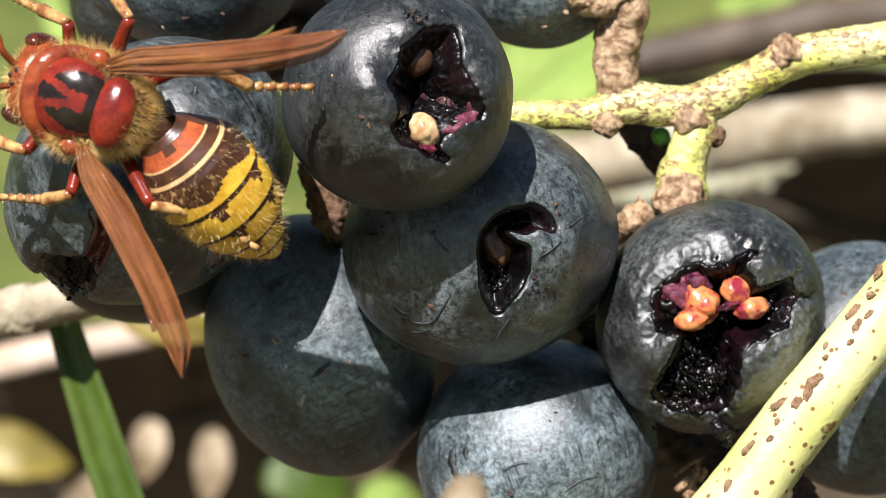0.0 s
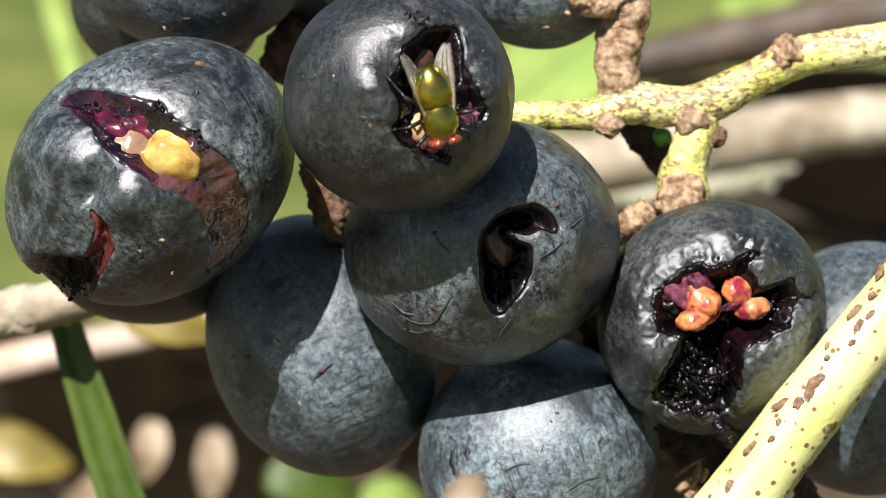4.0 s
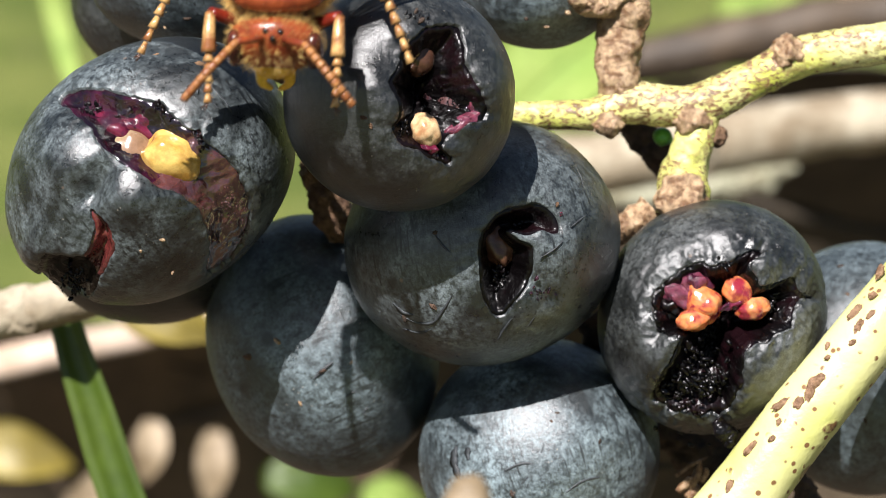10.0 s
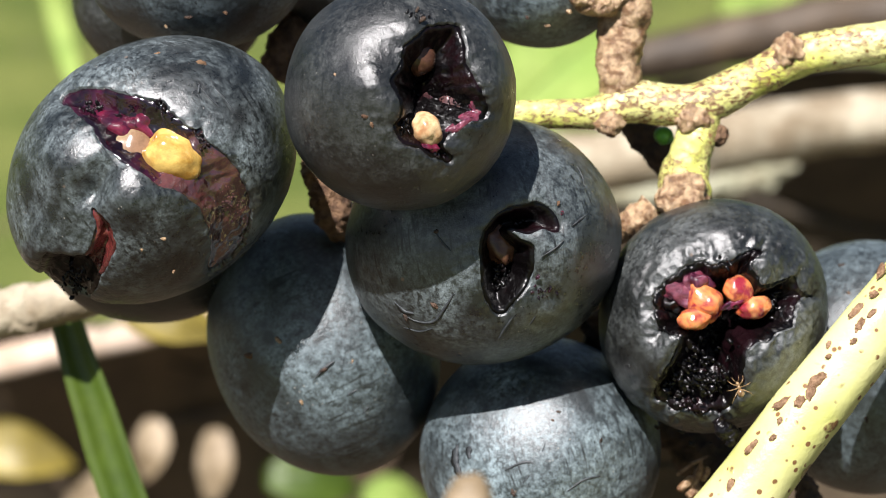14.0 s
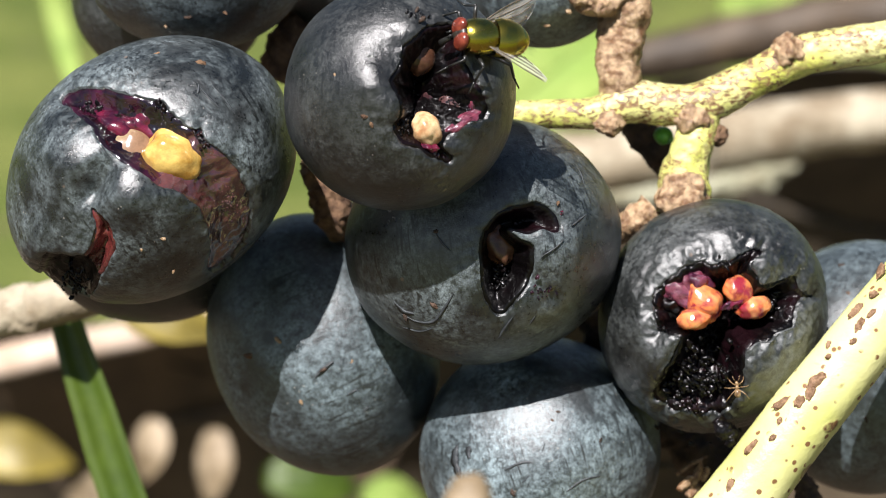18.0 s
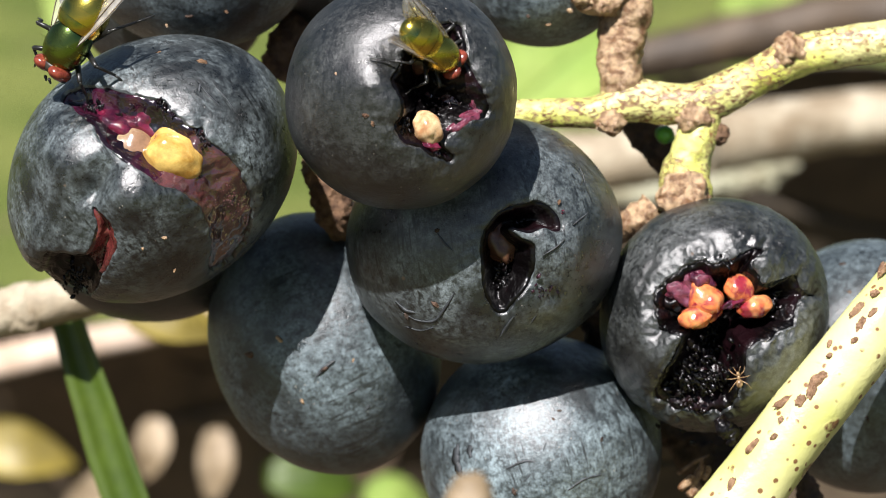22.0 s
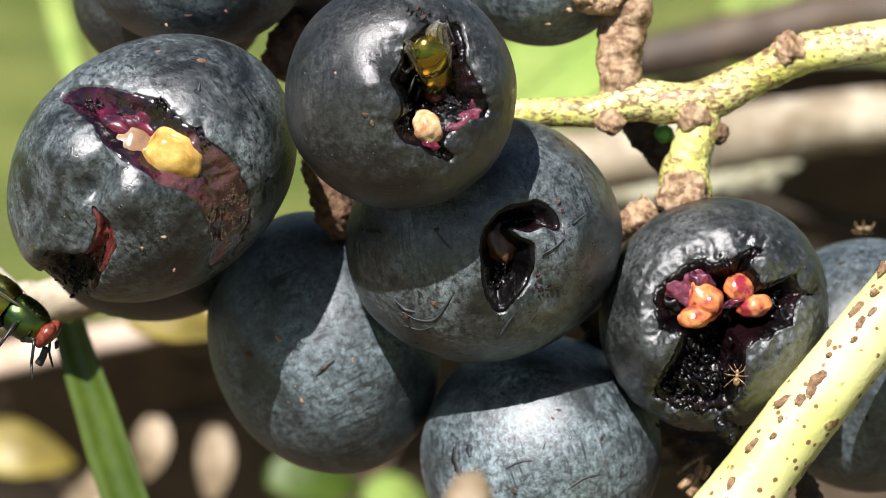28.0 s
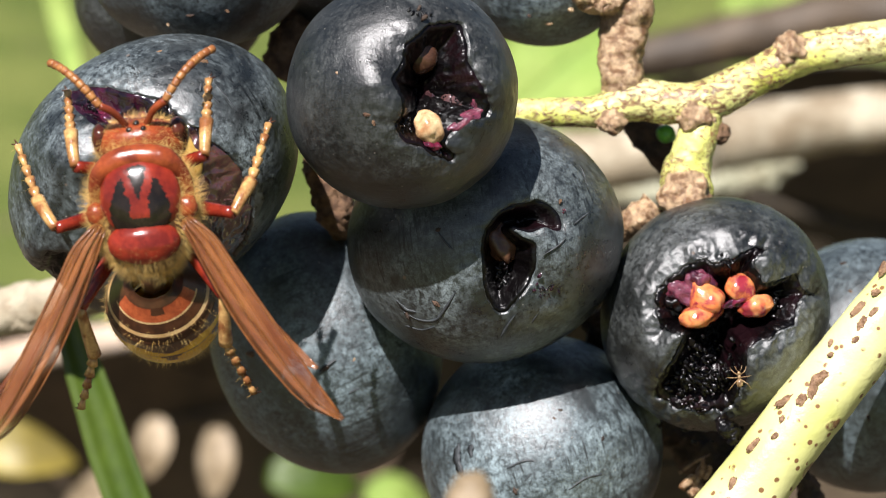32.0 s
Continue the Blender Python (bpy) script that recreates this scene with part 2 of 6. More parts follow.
def ground_material():
    m = Mat("meadow", 0.8, 0, 0.2)
    c = m.mix(m.ramp(m.noise(7, 5, 0.6), (0.42, 0), (0.6, 1)), (0.085, 0.115, 0.022), (0.145, 0.165, 0.04))
    c = m.mix(m.ramp(m.noise(16, 4, 0.6), (0.6, 0), (0.7, 1)), c, (0.14, 0.12, 0.055))
    c = m.mix(0.6, c, m.ramp(m.noise(160, 3), (0.3, 0.5), (0.7, 1.3)), "MULTIPLY")
    m.set("Base Color", c)
    # dark soil-brown strip along x, added to cut light bounced onto the grapes
    flat = m.t.nodes.new("ShaderNodeVectorMath")
    flat.operation = "MULTIPLY"
    m.link(m.raw, flat.inputs[0])
    flat.inputs[1].default_value = (0.02, 1.0, 0.0)
    reach = m.t.nodes.new("ShaderNodeVectorMath")
    reach.operation = "LENGTH"
    m.link(flat.outputs[0], reach.inputs[0])
    edge = m.mix(0.4, reach.outputs["Value"], m.noise(2.2, 6, 0.65))
    low_bounce = m.mix(m.ramp(m.noise(45, 4, 0.6), (0.4, 0), (0.6, 1)), (0.045, 0.032, 0.020), (0.095, 0.068, 0.040))
    c = m.mix(m.ramp(edge, (0.80, 0), (0.92, 1)), low_bounce, c)
    m.set("Base Color", c)
    m.bump(m.noise(120, 5), 0.6, 0.01)
    return m.m


GROUND = ground_material()

# insects
CHITIN_RED = mottled("red_chitin", (0.25, 0.026, 0.012), (0.13, 0.013, 0.008), 600, 0.20, 0, 0.5, 0.00005).m
CHITIN_TAWNY = mottled("tawny_chitin", (0.30, 0.062, 0.018), (0.15, 0.026, 0.010), 600, 0.24, 0, 0.7, 0.00008).m
CHITIN_RUST = mottled("rust_band", (0.46, 0.105, 0.035), (0.26, 0.050, 0.018), 900, 0.28, 0, 0.3, 0.00005).m
CHITIN_BLACK = mottled("black_chitin", (0.022, 0.014, 0.010), (0.010, 0.007, 0.005), 900, 0.18, 0, 0.2, 0.00005).m
CHITIN_BROWN = mottled("brown_chitin", (0.085, 0.032, 0.014), (0.045, 0.018, 0.009), 900, 0.3, 0, 0.2, 0.00005).m
CHITIN_YELLOW = mottled("yellow_chitin", (0.82, 0.52, 0.05), (0.66, 0.36, 0.03), 500, 0.22, 0, 0.2, 0.00005).m
CHITIN_CREAM = mottled("cream_band", (0.66, 0.46, 0.22), (0.50, 0.31, 0.13), 900, 0.35, 0, 0.1, 0.00005).m
LEG_TAN = mottled("tan_leg", (0.58, 0.35, 0.13), (0.24, 0.09, 0.03), 900, 0.26, 0, 0.5, 0.00005).m
ANTENNA = mottled("antenna_brown", (0.38, 0.17, 0.05), (0.22, 0.07, 0.022), 900, 0.4, 0, 0.3, 0.00005).m
LEG_RED = mottled("red_leg", (0.21, 0.022, 0.010), (0.12, 0.012, 0.007), 1200, 0.22, 0, 0.15, 0.00005).m
EYE_DARK = mottled("hornet_eye", (0.10, 0.025, 0.012), (0.05, 0.012, 0.008), 900, 0.15, 0, 0, 0).m
HAIR = mottled("golden_hair", (0.86, 0.60, 0.22), (0.66, 0.40, 0.11), 900, 0.4, 0, 0, 0).m
FLY_EYE = mottled("fly_eye", (0.24, 0.05, 0.028), (0.13, 0.024, 0.014), 2500, 0.25, 0, 0.3, 0.00003).m
FLY_BLACK = mottled("fly_black", (0.02, 0.02, 0.018), (0.010, 0.010, 0.009), 2000, 0.35, 0, 0.2, 0.00003).m
FLY_SILVER = mottled("fly_silver", (0.05, 0.04, 0.03), (0.02, 0.016, 0.012), 2000, 0.4, 0, 0.2, 0.00003).m


def fly_metal(name, a, b, edge):
    m = Mat(name, 0.22, 1.0, 0.5)
    c = m.mix(m.ramp(m.noise(260, 2, 0.4), (0.3, 0), (0.7, 1)), a, b)
    c = m.mix(m.ramp(m.noise(520, 2, 0.5), (0.54, 0), (0.74, 1)), c, edge)
    m.set("Base Color", c)
    m.bump(m.noise(9000, 2), 0.25, 0.00003)
    return m.m


FLY_GOLD = fly_metal("gold_green_metal", (0.70, 0.48, 0.08), (0.36, 0.33, 0.06), (0.03, 0.17, 0.10))
FLY_GREEN = fly_metal("emerald_metal", (0.03, 0.15, 0.06), (0.20, 0.22, 0.05), (0.015, 0.07, 0.09))


def wing_material(name, tint, alpha, rough, dark=None, metal=0.0):
    m = Mat(name, rough, metal, 1.0)
    m.set("Coat Weight", 1.0).set("Coat Roughness", 0.10)
    m.set("Base Color", m.mix(m.ramp(m.noise(1.0, 4, 0.6, 0.2, m.stretch(120, 520, 300)), (0.36, 0), (0.62, 1)), dark or tint, tint))
    thick = m.ramp(m.noise(900, 3), (0.35, alpha - 0.1), (0.65, alpha + 0.1))
    m.set("Alpha", thick)
    m.bump(m.noise(1.0, 3, 0.5, 0.4, m.stretch(260, 1500, 400)), 0.7, 0.0003)
    return m.m


WING_AMBER = wing_material("amber_wing", (0.40, 0.145, 0.040), 0.52, 0.10, (0.17, 0.048, 0.016), 0.15)
WING_CLEAR = wing_material("clear_wing", (0.80, 0.77, 0.70), 0.26, 0.12, (0.45, 0.40, 0.33))
VEIN = mottled("wing_vein", (0.20, 0.075, 0.02), (0.12, 0.04, 0.012), 900, 0.3, 0, 0, 0).m
VEIN_FLY = mottled("fly_vein", (0.12, 0.09, 0.06), (0.07, 0.05, 0.03), 900, 0.4, 0, 0, 0).m



# ---- builders ----
def link_mesh(name, verts, faces, mat, parent=None, label="", smooth=True, mats=None, index=None):
    """One mesh object out of vertices and faces; mat, or mats with a material index per face."""
    me = bpy.data.meshes.new(name)
    me.from_pydata([tuple(v) for v in verts], [], [tuple(int(i) for i in f) for f in faces])
    for m in (mats or [mat]):
        me.materials.append(m)
    if smooth:
        me.polygons.foreach_set("use_smooth", [True] * len(me.polygons))
    if index is not None:
        me.polygons.foreach_set("material_index", [int(i) for i in index])
    me.update()
    ob = new(name, me)
    if parent is not None:
        ob.parent = parent
    if label:
        ob["label"] = label
    return ob


def thing(name, m, label, category, group=""):
    """An Empty that carries a thing's parts."""
    ob = new(name)
    ob.empty_display_size = 0.002
    ob.matrix_world = m
    return tagged(ob, label, category, group)


def grid_faces(rows, cols, wrap=True):
    f = []
    for i in range(rows - 1):
        for j in range(cols if wrap else cols - 1):
            k = (j + 1) % cols
            f.append((i * cols + j, i * cols + k, (i + 1) * cols + k, (i + 1) * cols + j))
    return f


def ball(radii, rings=16, cols=24, centre=(0, 0, 0), lump=0.0, freq=3.0, seed=0, axis="x", shape=None):
    """Vertices and faces of a rounded body with its poles on an axis; shape(u) scales the girth along the axis, u from -1 to 1."""
    v = []
    for i in range(rings + 1):
        a = math.pi * i / rings
        for j in range(cols):
            b = 2 * math.pi * j / cols
            p = Vector((math.cos(a), math.sin(a) * math.cos(b), math.sin(a) * math.sin(b)))
            if axis == "z":
                p = Vector((p.z, p.y, p.x))
            k = 1 + (lump * noise.noise(p * freq + Vector((seed * 7.1, seed * 3.3, 0))) if lump else 0)
            g = shape(p.x if axis == "x" else p.z) if shape else 1
            q = Vector((p.x * radii[0] * (1 if axis == "x" else g), p.y * radii[1] * g, p.z * radii[2] * (g if axis == "x" else 1))) * k
            v.append(q + Vector(centre))
    f = [(b, a, d, c) for a, b, c, d in [(q[1], q[0], q[3], q[2]) for q in grid_faces(rings + 1, cols)]]
    if axis == "z":
        f = [q[::-1] for q in f]
    return v, f


def spline(points, steps):
    """Catmull-Rom through the points; each may carry extra numbers (a radius)."""
    p = [np.array(q, float) for q in points]
    p = [2 * p[0] - p[1]] + p + [2 * p[-1] - p[-2]]
    out = []
    for i in range(1, len(p) - 2):
        for s in range(steps):
            t = s / steps
            out.append(0.5 * (2 * p[i] + (p[i + 1] - p[i - 1]) * t + (2 * p[i - 1] - 5 * p[i] + 4 * p[i + 1] - p[i + 2]) * t * t
                              + (3 * p[i] - p[i - 1] - 3 * p[i + 1] + p[i + 2]) * t ** 3))
    out.append(p[-2])
    return out


def tube(points, steps=10, cols=16, lump=0.0, freq=400.0, seed=0, flat=1.0):
    """A tapered tube along points (x, y, z, radius), with closed ends and an uneven surface."""
    path = spline(points, steps)
    v, n = [], len(path)
    up = None
    for i, q in enumerate(path):
        c = Vector(q[:3])
        d = Vector(path[min(i + 1, n - 1)][:3]) - Vector(path[max(i - 1, 0)][:3])
        d.normalize()
        if up is None:
            up = d.orthogonal().normalized()
        up = (up - d * up.dot(d)).normalized()
        side = d.cross(up)
        for j in range(cols):
            a = 2 * math.pi * j / cols
            w = side * math.cos(a) + up * math.sin(a) * flat
            r = q[3]
            if lump:
                w0 = (c + w * r) * freq + Vector((seed * 5.3, seed, 0))
                r *= 1 + lump * (noise.noise(w0) + 0.5 * noise.noise(w0 * 2.7) + 0.35 * noise.noise(w0 * 6.1))
            v.append(c + w * r)
    f = grid_faces(n, cols)
    v += [Vector(path[0][:3]), Vector(path[-1][:3])]
    a, b = len(v) - 2, len(v) - 1
    for j in range(cols):
        k = (j + 1) % cols
        f.append((a, k, j))
        f.append((b, (n - 1) * cols + j, (n - 1) * cols + k))
    return v, f


def join(*pieces):
    v, f = [], []
    for pv, pf in pieces:
        o = len(v)
        v += list(pv)
        f += [tuple(i + o for i in q) for q in pf]
    return v, f


def edge_distance(x, z, poly):
    """Signed distance from points to an outline, negative inside."""
    px, pz = np.array([p[0] for p in poly]), np.array([p[1] for p in poly])
    best, inside = np.full(x.shape, 1e9), np.zeros(x.shape, bool)
    for i in range(len(poly)):
        ax, az, bx, bz = px[i - 1], pz[i - 1], px[i], pz[i]
        ex, ez = bx - ax, bz - az
        t = np.clip(((x - ax) * ex + (z - az) * ez) / (ex * ex + ez * ez + 1e-12), 0, 1)
        best = np.minimum(best, np.hypot(x - ax - t * ex, z - az - t * ez))
        cross = (az > z) != (bz > z)
        with np.errstate(divide="ignore", invalid="ignore"):
            inside ^= cross & (x < ex * (z - az) / (ez if ez else 1e-12) + ax)
    return np.where(inside, -best, best)


# ---- grapes ----
def round_off(outline, steps=3):
    """A closed outline with its corners rounded."""
    p = [np.array(q) for q in outline]
    k = len(p)
    out = []
    for i in range(k):
        a, b, c, d = p[i - 1], p[i], p[(i + 1) % k], p[(i + 2) % k]
        for j in range(steps):
            t = j / steps
            out.append(0.5 * (2 * b + (c - a) * t + (2 * a - 5 * b + 4 * c - d) * t * t + (3 * b - a - 3 * c + d) * t ** 3))
    return out


def hole_lump(hole):
    return hole[5] if len(hole) > 5 else 0.3


def grape(label, centre, radii, tilt, skin, holes=(), dents=(), res=96, seed=0, torn=0.10, wrinkle=0.0, specks=(), roll=(0.15, 0.35)):
    """One grape: its skin, torn open along the holes' outlines (in mm on its front), and the hollowed flesh behind each hole.
    holes: (outline, depth in mm, softness in mm, material, label, roughness in mm, second material and the line (a, b, c) past which a x + b z > c it begins, depth past that line); dents: (x, z, radius, depth) in mm."""
    holes = [(round_off(h[0]), *h[1:]) for h in holes]
    g = thing("grape", BASE @ pose(*centre, 0, -tilt, 0), label, "grape", "grapes of the bunch")
    cols, rings = res, res // 2
    b = np.arange(cols) * 2 * np.pi / cols
    a = np.linspace(0.004, np.pi - 0.004, rings + 1)
    n = np.stack([np.outer(np.sin(a), np.cos(b)), np.outer(np.sin(a), np.sin(b)), np.outer(np.cos(a), np.ones(cols))], -1).reshape(-1, 3)
    R = np.array(radii)
    f = np.array(grid_faces(rings + 1, cols))[:, ::-1]
    lump = np.array([noise.noise(Vector(p) * 1.3 + Vector((seed * 3.7, seed, 0))) + 0.4 * noise.noise(Vector(p) * 3.1 + Vector((0, seed * 2.3, 5))) for p in n])

    def surface(n, lump):
        p = n * R * (1 + 0.016 * lump)[:, None]
        for dx, dz, dr, dd in dents:
            w = np.exp(-((p[:, 0] * 1e3 - dx) ** 2 + (p[:, 2] * 1e3 - dz) ** 2) / dr ** 2) * (n[:, 1] < 0.1)
            p = p - n * (w * dd * 1e-3)[:, None]
        return p

    p = surface(n, lump)
    sd = np.full(len(n), 50.0)
    which = np.zeros(len(n), int)
    jag = np.array([noise.noise(Vector(q) * 900) + 0.7 * noise.noise(Vector(q) * 2300) for q in p]) if holes else 0

    def dist(q, n, i):
        return np.where(n[:, 1] < 0.15, edge_distance(q[:, 0] * 1e3, q[:, 2] * 1e3, holes[i][0]), 50.0)

    for i in range(len(holes)):
        s = dist(p, n, i) + torn * jag
        which = np.where(s < sd, i, which)
        sd = np.minimum(sd, s)
    if holes:
        # the skin turns in a little at the tear
        p = p - n * (np.exp(-np.maximum(sd, 0) / roll[1]) * roll[0] * 1e-3)[:, None]
        if wrinkle:
            fold = np.array([noise.noise(Vector((q[0] * 900, q[1] * 900, q[2] * 1500))) - 0.8 * abs(noise.noise(Vector(q) * 1700)) for q in p])
            p = p + n * (fold * np.exp(-np.maximum(sd, 0) / 1.2) * wrinkle * 1e-3)[:, None]
    whole = f[(sd[f] > 0).all(1)]
    used = np.unique(whole)
    renum = np.full(len(p), -1)
    renum[used] = np.arange(len(used))
    kv, kn, kf = list(p[used]), list(n[used]), [tuple(int(i) for i in renum[q]) for q in whole]
    if holes:
        # cut the faces that the tear crosses, then give the torn edge its thickness
        known = {int(i): int(renum[i]) for i in used}
        for q in f[(sd[f] > 0).any(1) & (sd[f] <= 0).any(1)]:
            poly = []
            for k in range(4):
                i, j = int(q[k]), int(q[(k + 1) % 4])
                if sd[i] > 0:
                    if i not in known:
                        known[i] = len(kv)
                        kv.append(p[i])
                        kn.append(n[i])
                    poly.append(known[i])
                if (sd[i] > 0) != (sd[j] > 0):
                    key = (min(i, j), max(i, j))
                    if key not in known:
                        t = sd[i] / (sd[i] - sd[j])
                        known[key] = len(kv)
                        kv.append(p[i] + (p[j] - p[i]) * t)
                        kn.append(n[i])
                    poly.append(known[key])
            if len(poly) > 2:
                kf.append(tuple(poly))
        edges = {(q[k], q[(k + 1) % len(q)]) for q in kf for k in range(len(q))}
        rim = {}
        for i, j in sorted(edges):
            if (j, i) not in edges and abs(kn[i][2]) < 0.999:
                for e in (i, j):
                    if e not in rim:
                        rim[e] = len(kv)
                        kv.append(kv[e] - kn[e] * 0.0004)
                kf.append((j, i, rim[i], rim[j]))
    link_mesh("skin", kv, kf, skin, g)
    for i, hole in enumerate(holes):
        depth, soft = hole[1], hole[2]
        near = f[(sd[f] < 0.9).all(1) & (which[f] == i).all(1)]
        if not len(near):
            continue
        s = np.clip(-(sd + 0.2), 0, 9)
        if len(hole) > 7:
            past = (p[:, 0] * hole[6][1] + p[:, 2] * hole[6][2]) * 1e3 - hole[6][3]
            depth = depth + (hole[7] - depth) / (1 + np.exp(-past / 0.6))
        down = 0.25e-3 + 1e-3 * depth * (1 - np.exp(-s / soft))
        rough = np.array([noise.noise(Vector(q) * 900) + 0.7 * noise.noise(Vector(q) * 2300) for q in p])
        inner = p - n * (down + hole_lump(hole) * 1e-3 * rough * np.clip(-sd / 0.6, 0, 1))[:, None]
        used = np.unique(near)
        renum[used] = np.arange(len(used))
        mid = inner[near].mean(1) * 1e3
        idx = (mid[:, 0] * hole[6][1] + mid[:, 2] * hole[6][2] > hole[6][3]) if len(hole) > 6 else np.zeros(len(near))
        link_mesh("flesh", inner[used], [tuple(renum[q]) for q in near], None, g, hole[4], True, [hole[3], hole[6][0] if len(hole) > 6 else hole[3]], idx)
    for k, (at, size, mat) in enumerate(specks):
        v, fs = ball((size, size * 0.35, size * 0.6), 6, 8, (0, 0, 0), 0.6, 1.5, seed + k)
        ob = link_mesh("speck", v, fs, mat, g, "dry speck stuck to the skin")
        ob.matrix_parent_inverse = g.matrix_world.inverted()
        ob.matrix_basis = BASE @ pose(*at, 0, 37 * k, 0)
    return g


def inside(g, name, at, radii, mat, label, turn=(0, 0, 0), lump=0.12, seed=0, shape=None, clefts=()):
    """A seed or a lump of pulp inside a grape; clefts: (direction, width, depth), in parts of its radius."""
    v, f = ball(radii, 28, 40, (0, 0, 0), lump, 1.6, seed, "x", shape)
    for way, wide, deep in clefts:
        way = Vector(way).normalized()
        v = [p * (1 - deep * math.exp(-(Vector((p.x / radii[0], p.y / radii[1], p.z / radii[2])).normalized() - way).length_squared / wide ** 2)) for p in v]
    ob = link_mesh(name, v, f, mat, g, label)
    ob.matrix_parent_inverse = g.matrix_world.inverted()
    ob.matrix_basis = BASE @ pose(*at, *turn)
    return ob


def shreds(g, radii, area, count, sizes, depth, mat, label, seed=0, lump=0.9):
    """Many small wet scraps and fibres of pulp, joined, in a round area (x, z, spread x, spread z in mm) of a grape's hollow."""
    rnd = random.Random(seed)
    parts = []
    for i in range(count):
        x, z = area[0] + rnd.gauss(0, 0.5) * area[2], area[1] + rnd.gauss(0, 0.5) * area[3]
        k = max(0.05, 1 - (x * 1e-3 / radii[0]) ** 2 - (z * 1e-3 / radii[2]) ** 2)
        r = rnd.uniform(*sizes) * 1e-3
        at = Vector((x * 1e-3, -radii[1] * math.sqrt(k) + (depth + 0.25 + rnd.uniform(-0.35, 0.45)) * 1e-3, z * 1e-3))
        turn = Euler((rnd.uniform(-0.5, 0.5), rnd.gauss(0.3, 0.6), rnd.uniform(-0.5, 0.5))).to_matrix()
        v, f = ball((r * rnd.uniform(0.5, 1.0), r * 0.5, r * rnd.uniform(0.6, 1.7)), 10, 12, (0, 0, 0), lump, 2.0, i, "z")
        bow = rnd.uniform(-1.0, 1.0) / r * 0.12
        parts.append(([turn @ Vector((q.x + bow * q.z * q.z, q.y, q.z)) + at for q in v], f))
    v, f = join(*parts)
    return tagged(link_mesh("pulp", v, f, mat, g, label), kind="stuff")


def scratch(g, radii, line, width, lift=0.012):
    """A thin scraped streak lying on a grape's skin, along points (x, z) in mm."""
    pts = []
    for i, (x, z) in enumerate(spline(line, 6)):
        y = -radii[1] * math.sqrt(max(0.02, 1 - (x * 1e-3 / radii[0]) ** 2 - (z * 1e-3 / radii[2]) ** 2))
        p = Vector((x * 1e-3, y, z * 1e-3))
        n = Vector((p.x / radii[0] ** 2, p.y / radii[1] ** 2, p.z / radii[2] ** 2)).normalized()
        pts.append((p + n * lift * 1e-3, n))
    v, f, k = [], [], len(pts)
    for i, (p, n) in enumerate(pts):
        d = (pts[min(i + 1, k - 1)][0] - pts[max(i - 1, 0)][0]).normalized()
        s = d.cross(n).normalized() * width * 0.26e-3 * (0.25 + 0.75 * math.sin(math.pi * (i + 0.3) / (k - 0.4))) * (1 + 0.5 * noise.noise(p * 4000))
        v += [p + s * 1.4, p + n * 0.000006, p - s * 1.4, p - n * 0.0001]
    f = grid_faces(k, 4)
    return link_mesh("scratch", v, f, SCAR, g, "dull scraped streak")



drop = lambda u: 0.80 + 0.26 * u
pear = lambda u: 0.78 + 0.22 * math.cos(2.6 * (u - 0.35))

SPECK1 = [((-0.01599, -0.00938, 0.01214), 0.00035, BARK), ((-0.01826, -0.01126, 0.0007), 0.00025, BARK_PALE), ((-0.01967, -0.0111, 0.00004), 0.0002, BARK_PALE), ((-0.01776, -0.00905, -0.00141), 0.00018, BARK_PALE), ((-0.01892, -0.00892, 0.0128), 0.00022, BARK)]
SPECK2 = [((-0.00489, -0.01791, 0.00826), 0.0003, BARK), ((-0.00678, -0.01723, 0.01087), 0.00018, BARK_PALE), ((-0.00454, -0.01787, 0.00777), 0.0002, BARK), ((-0.00174, -0.01628, 0.01502), 0.0002, DARK_TWIG), ((-0.00138, -0.01671, 0.01441), 0.00025, DARK_TWIG)]
SPECK3 = [((-0.00052, -0.00811, 0.00116), 0.00025, DARK_TWIG), ((-0.00071, -0.00686, -0.00372), 0.0003, DARK_TWIG), ((-0.00262, -0.00516, -0.00451), 0.0003, DARK_TWIG), ((0.00754, -0.00702, 0.00304), 0.00018, BARK)]
SPECK4 = [((-0.01374, 0.00415, -0.00755), 0.0004, BARK), ((-0.01167, 0.00302, -0.00643), 0.00028, BARK_PALE), ((-0.0101, 0.00341, -0.01078), 0.0002, BARK_PALE), ((-0.0065, 0.00288, -0.00789), 0.00016, BARK_PALE), ((-0.00848, 0.00265, -0.00848), 0.0003, DARK_TWIG)]
SPECK5 = [((0.00786, 0.00034, -0.0113), 0.00024, DARK_TWIG), ((0.00746, 0.00007, -0.01187), 0.00018, DARK_TWIG), ((0.00473, 0.00008, -0.01683), 0.0003, DARK_TWIG), ((0.01081, 0.00058, -0.01328), 0.0002, DARK_TWIG)]
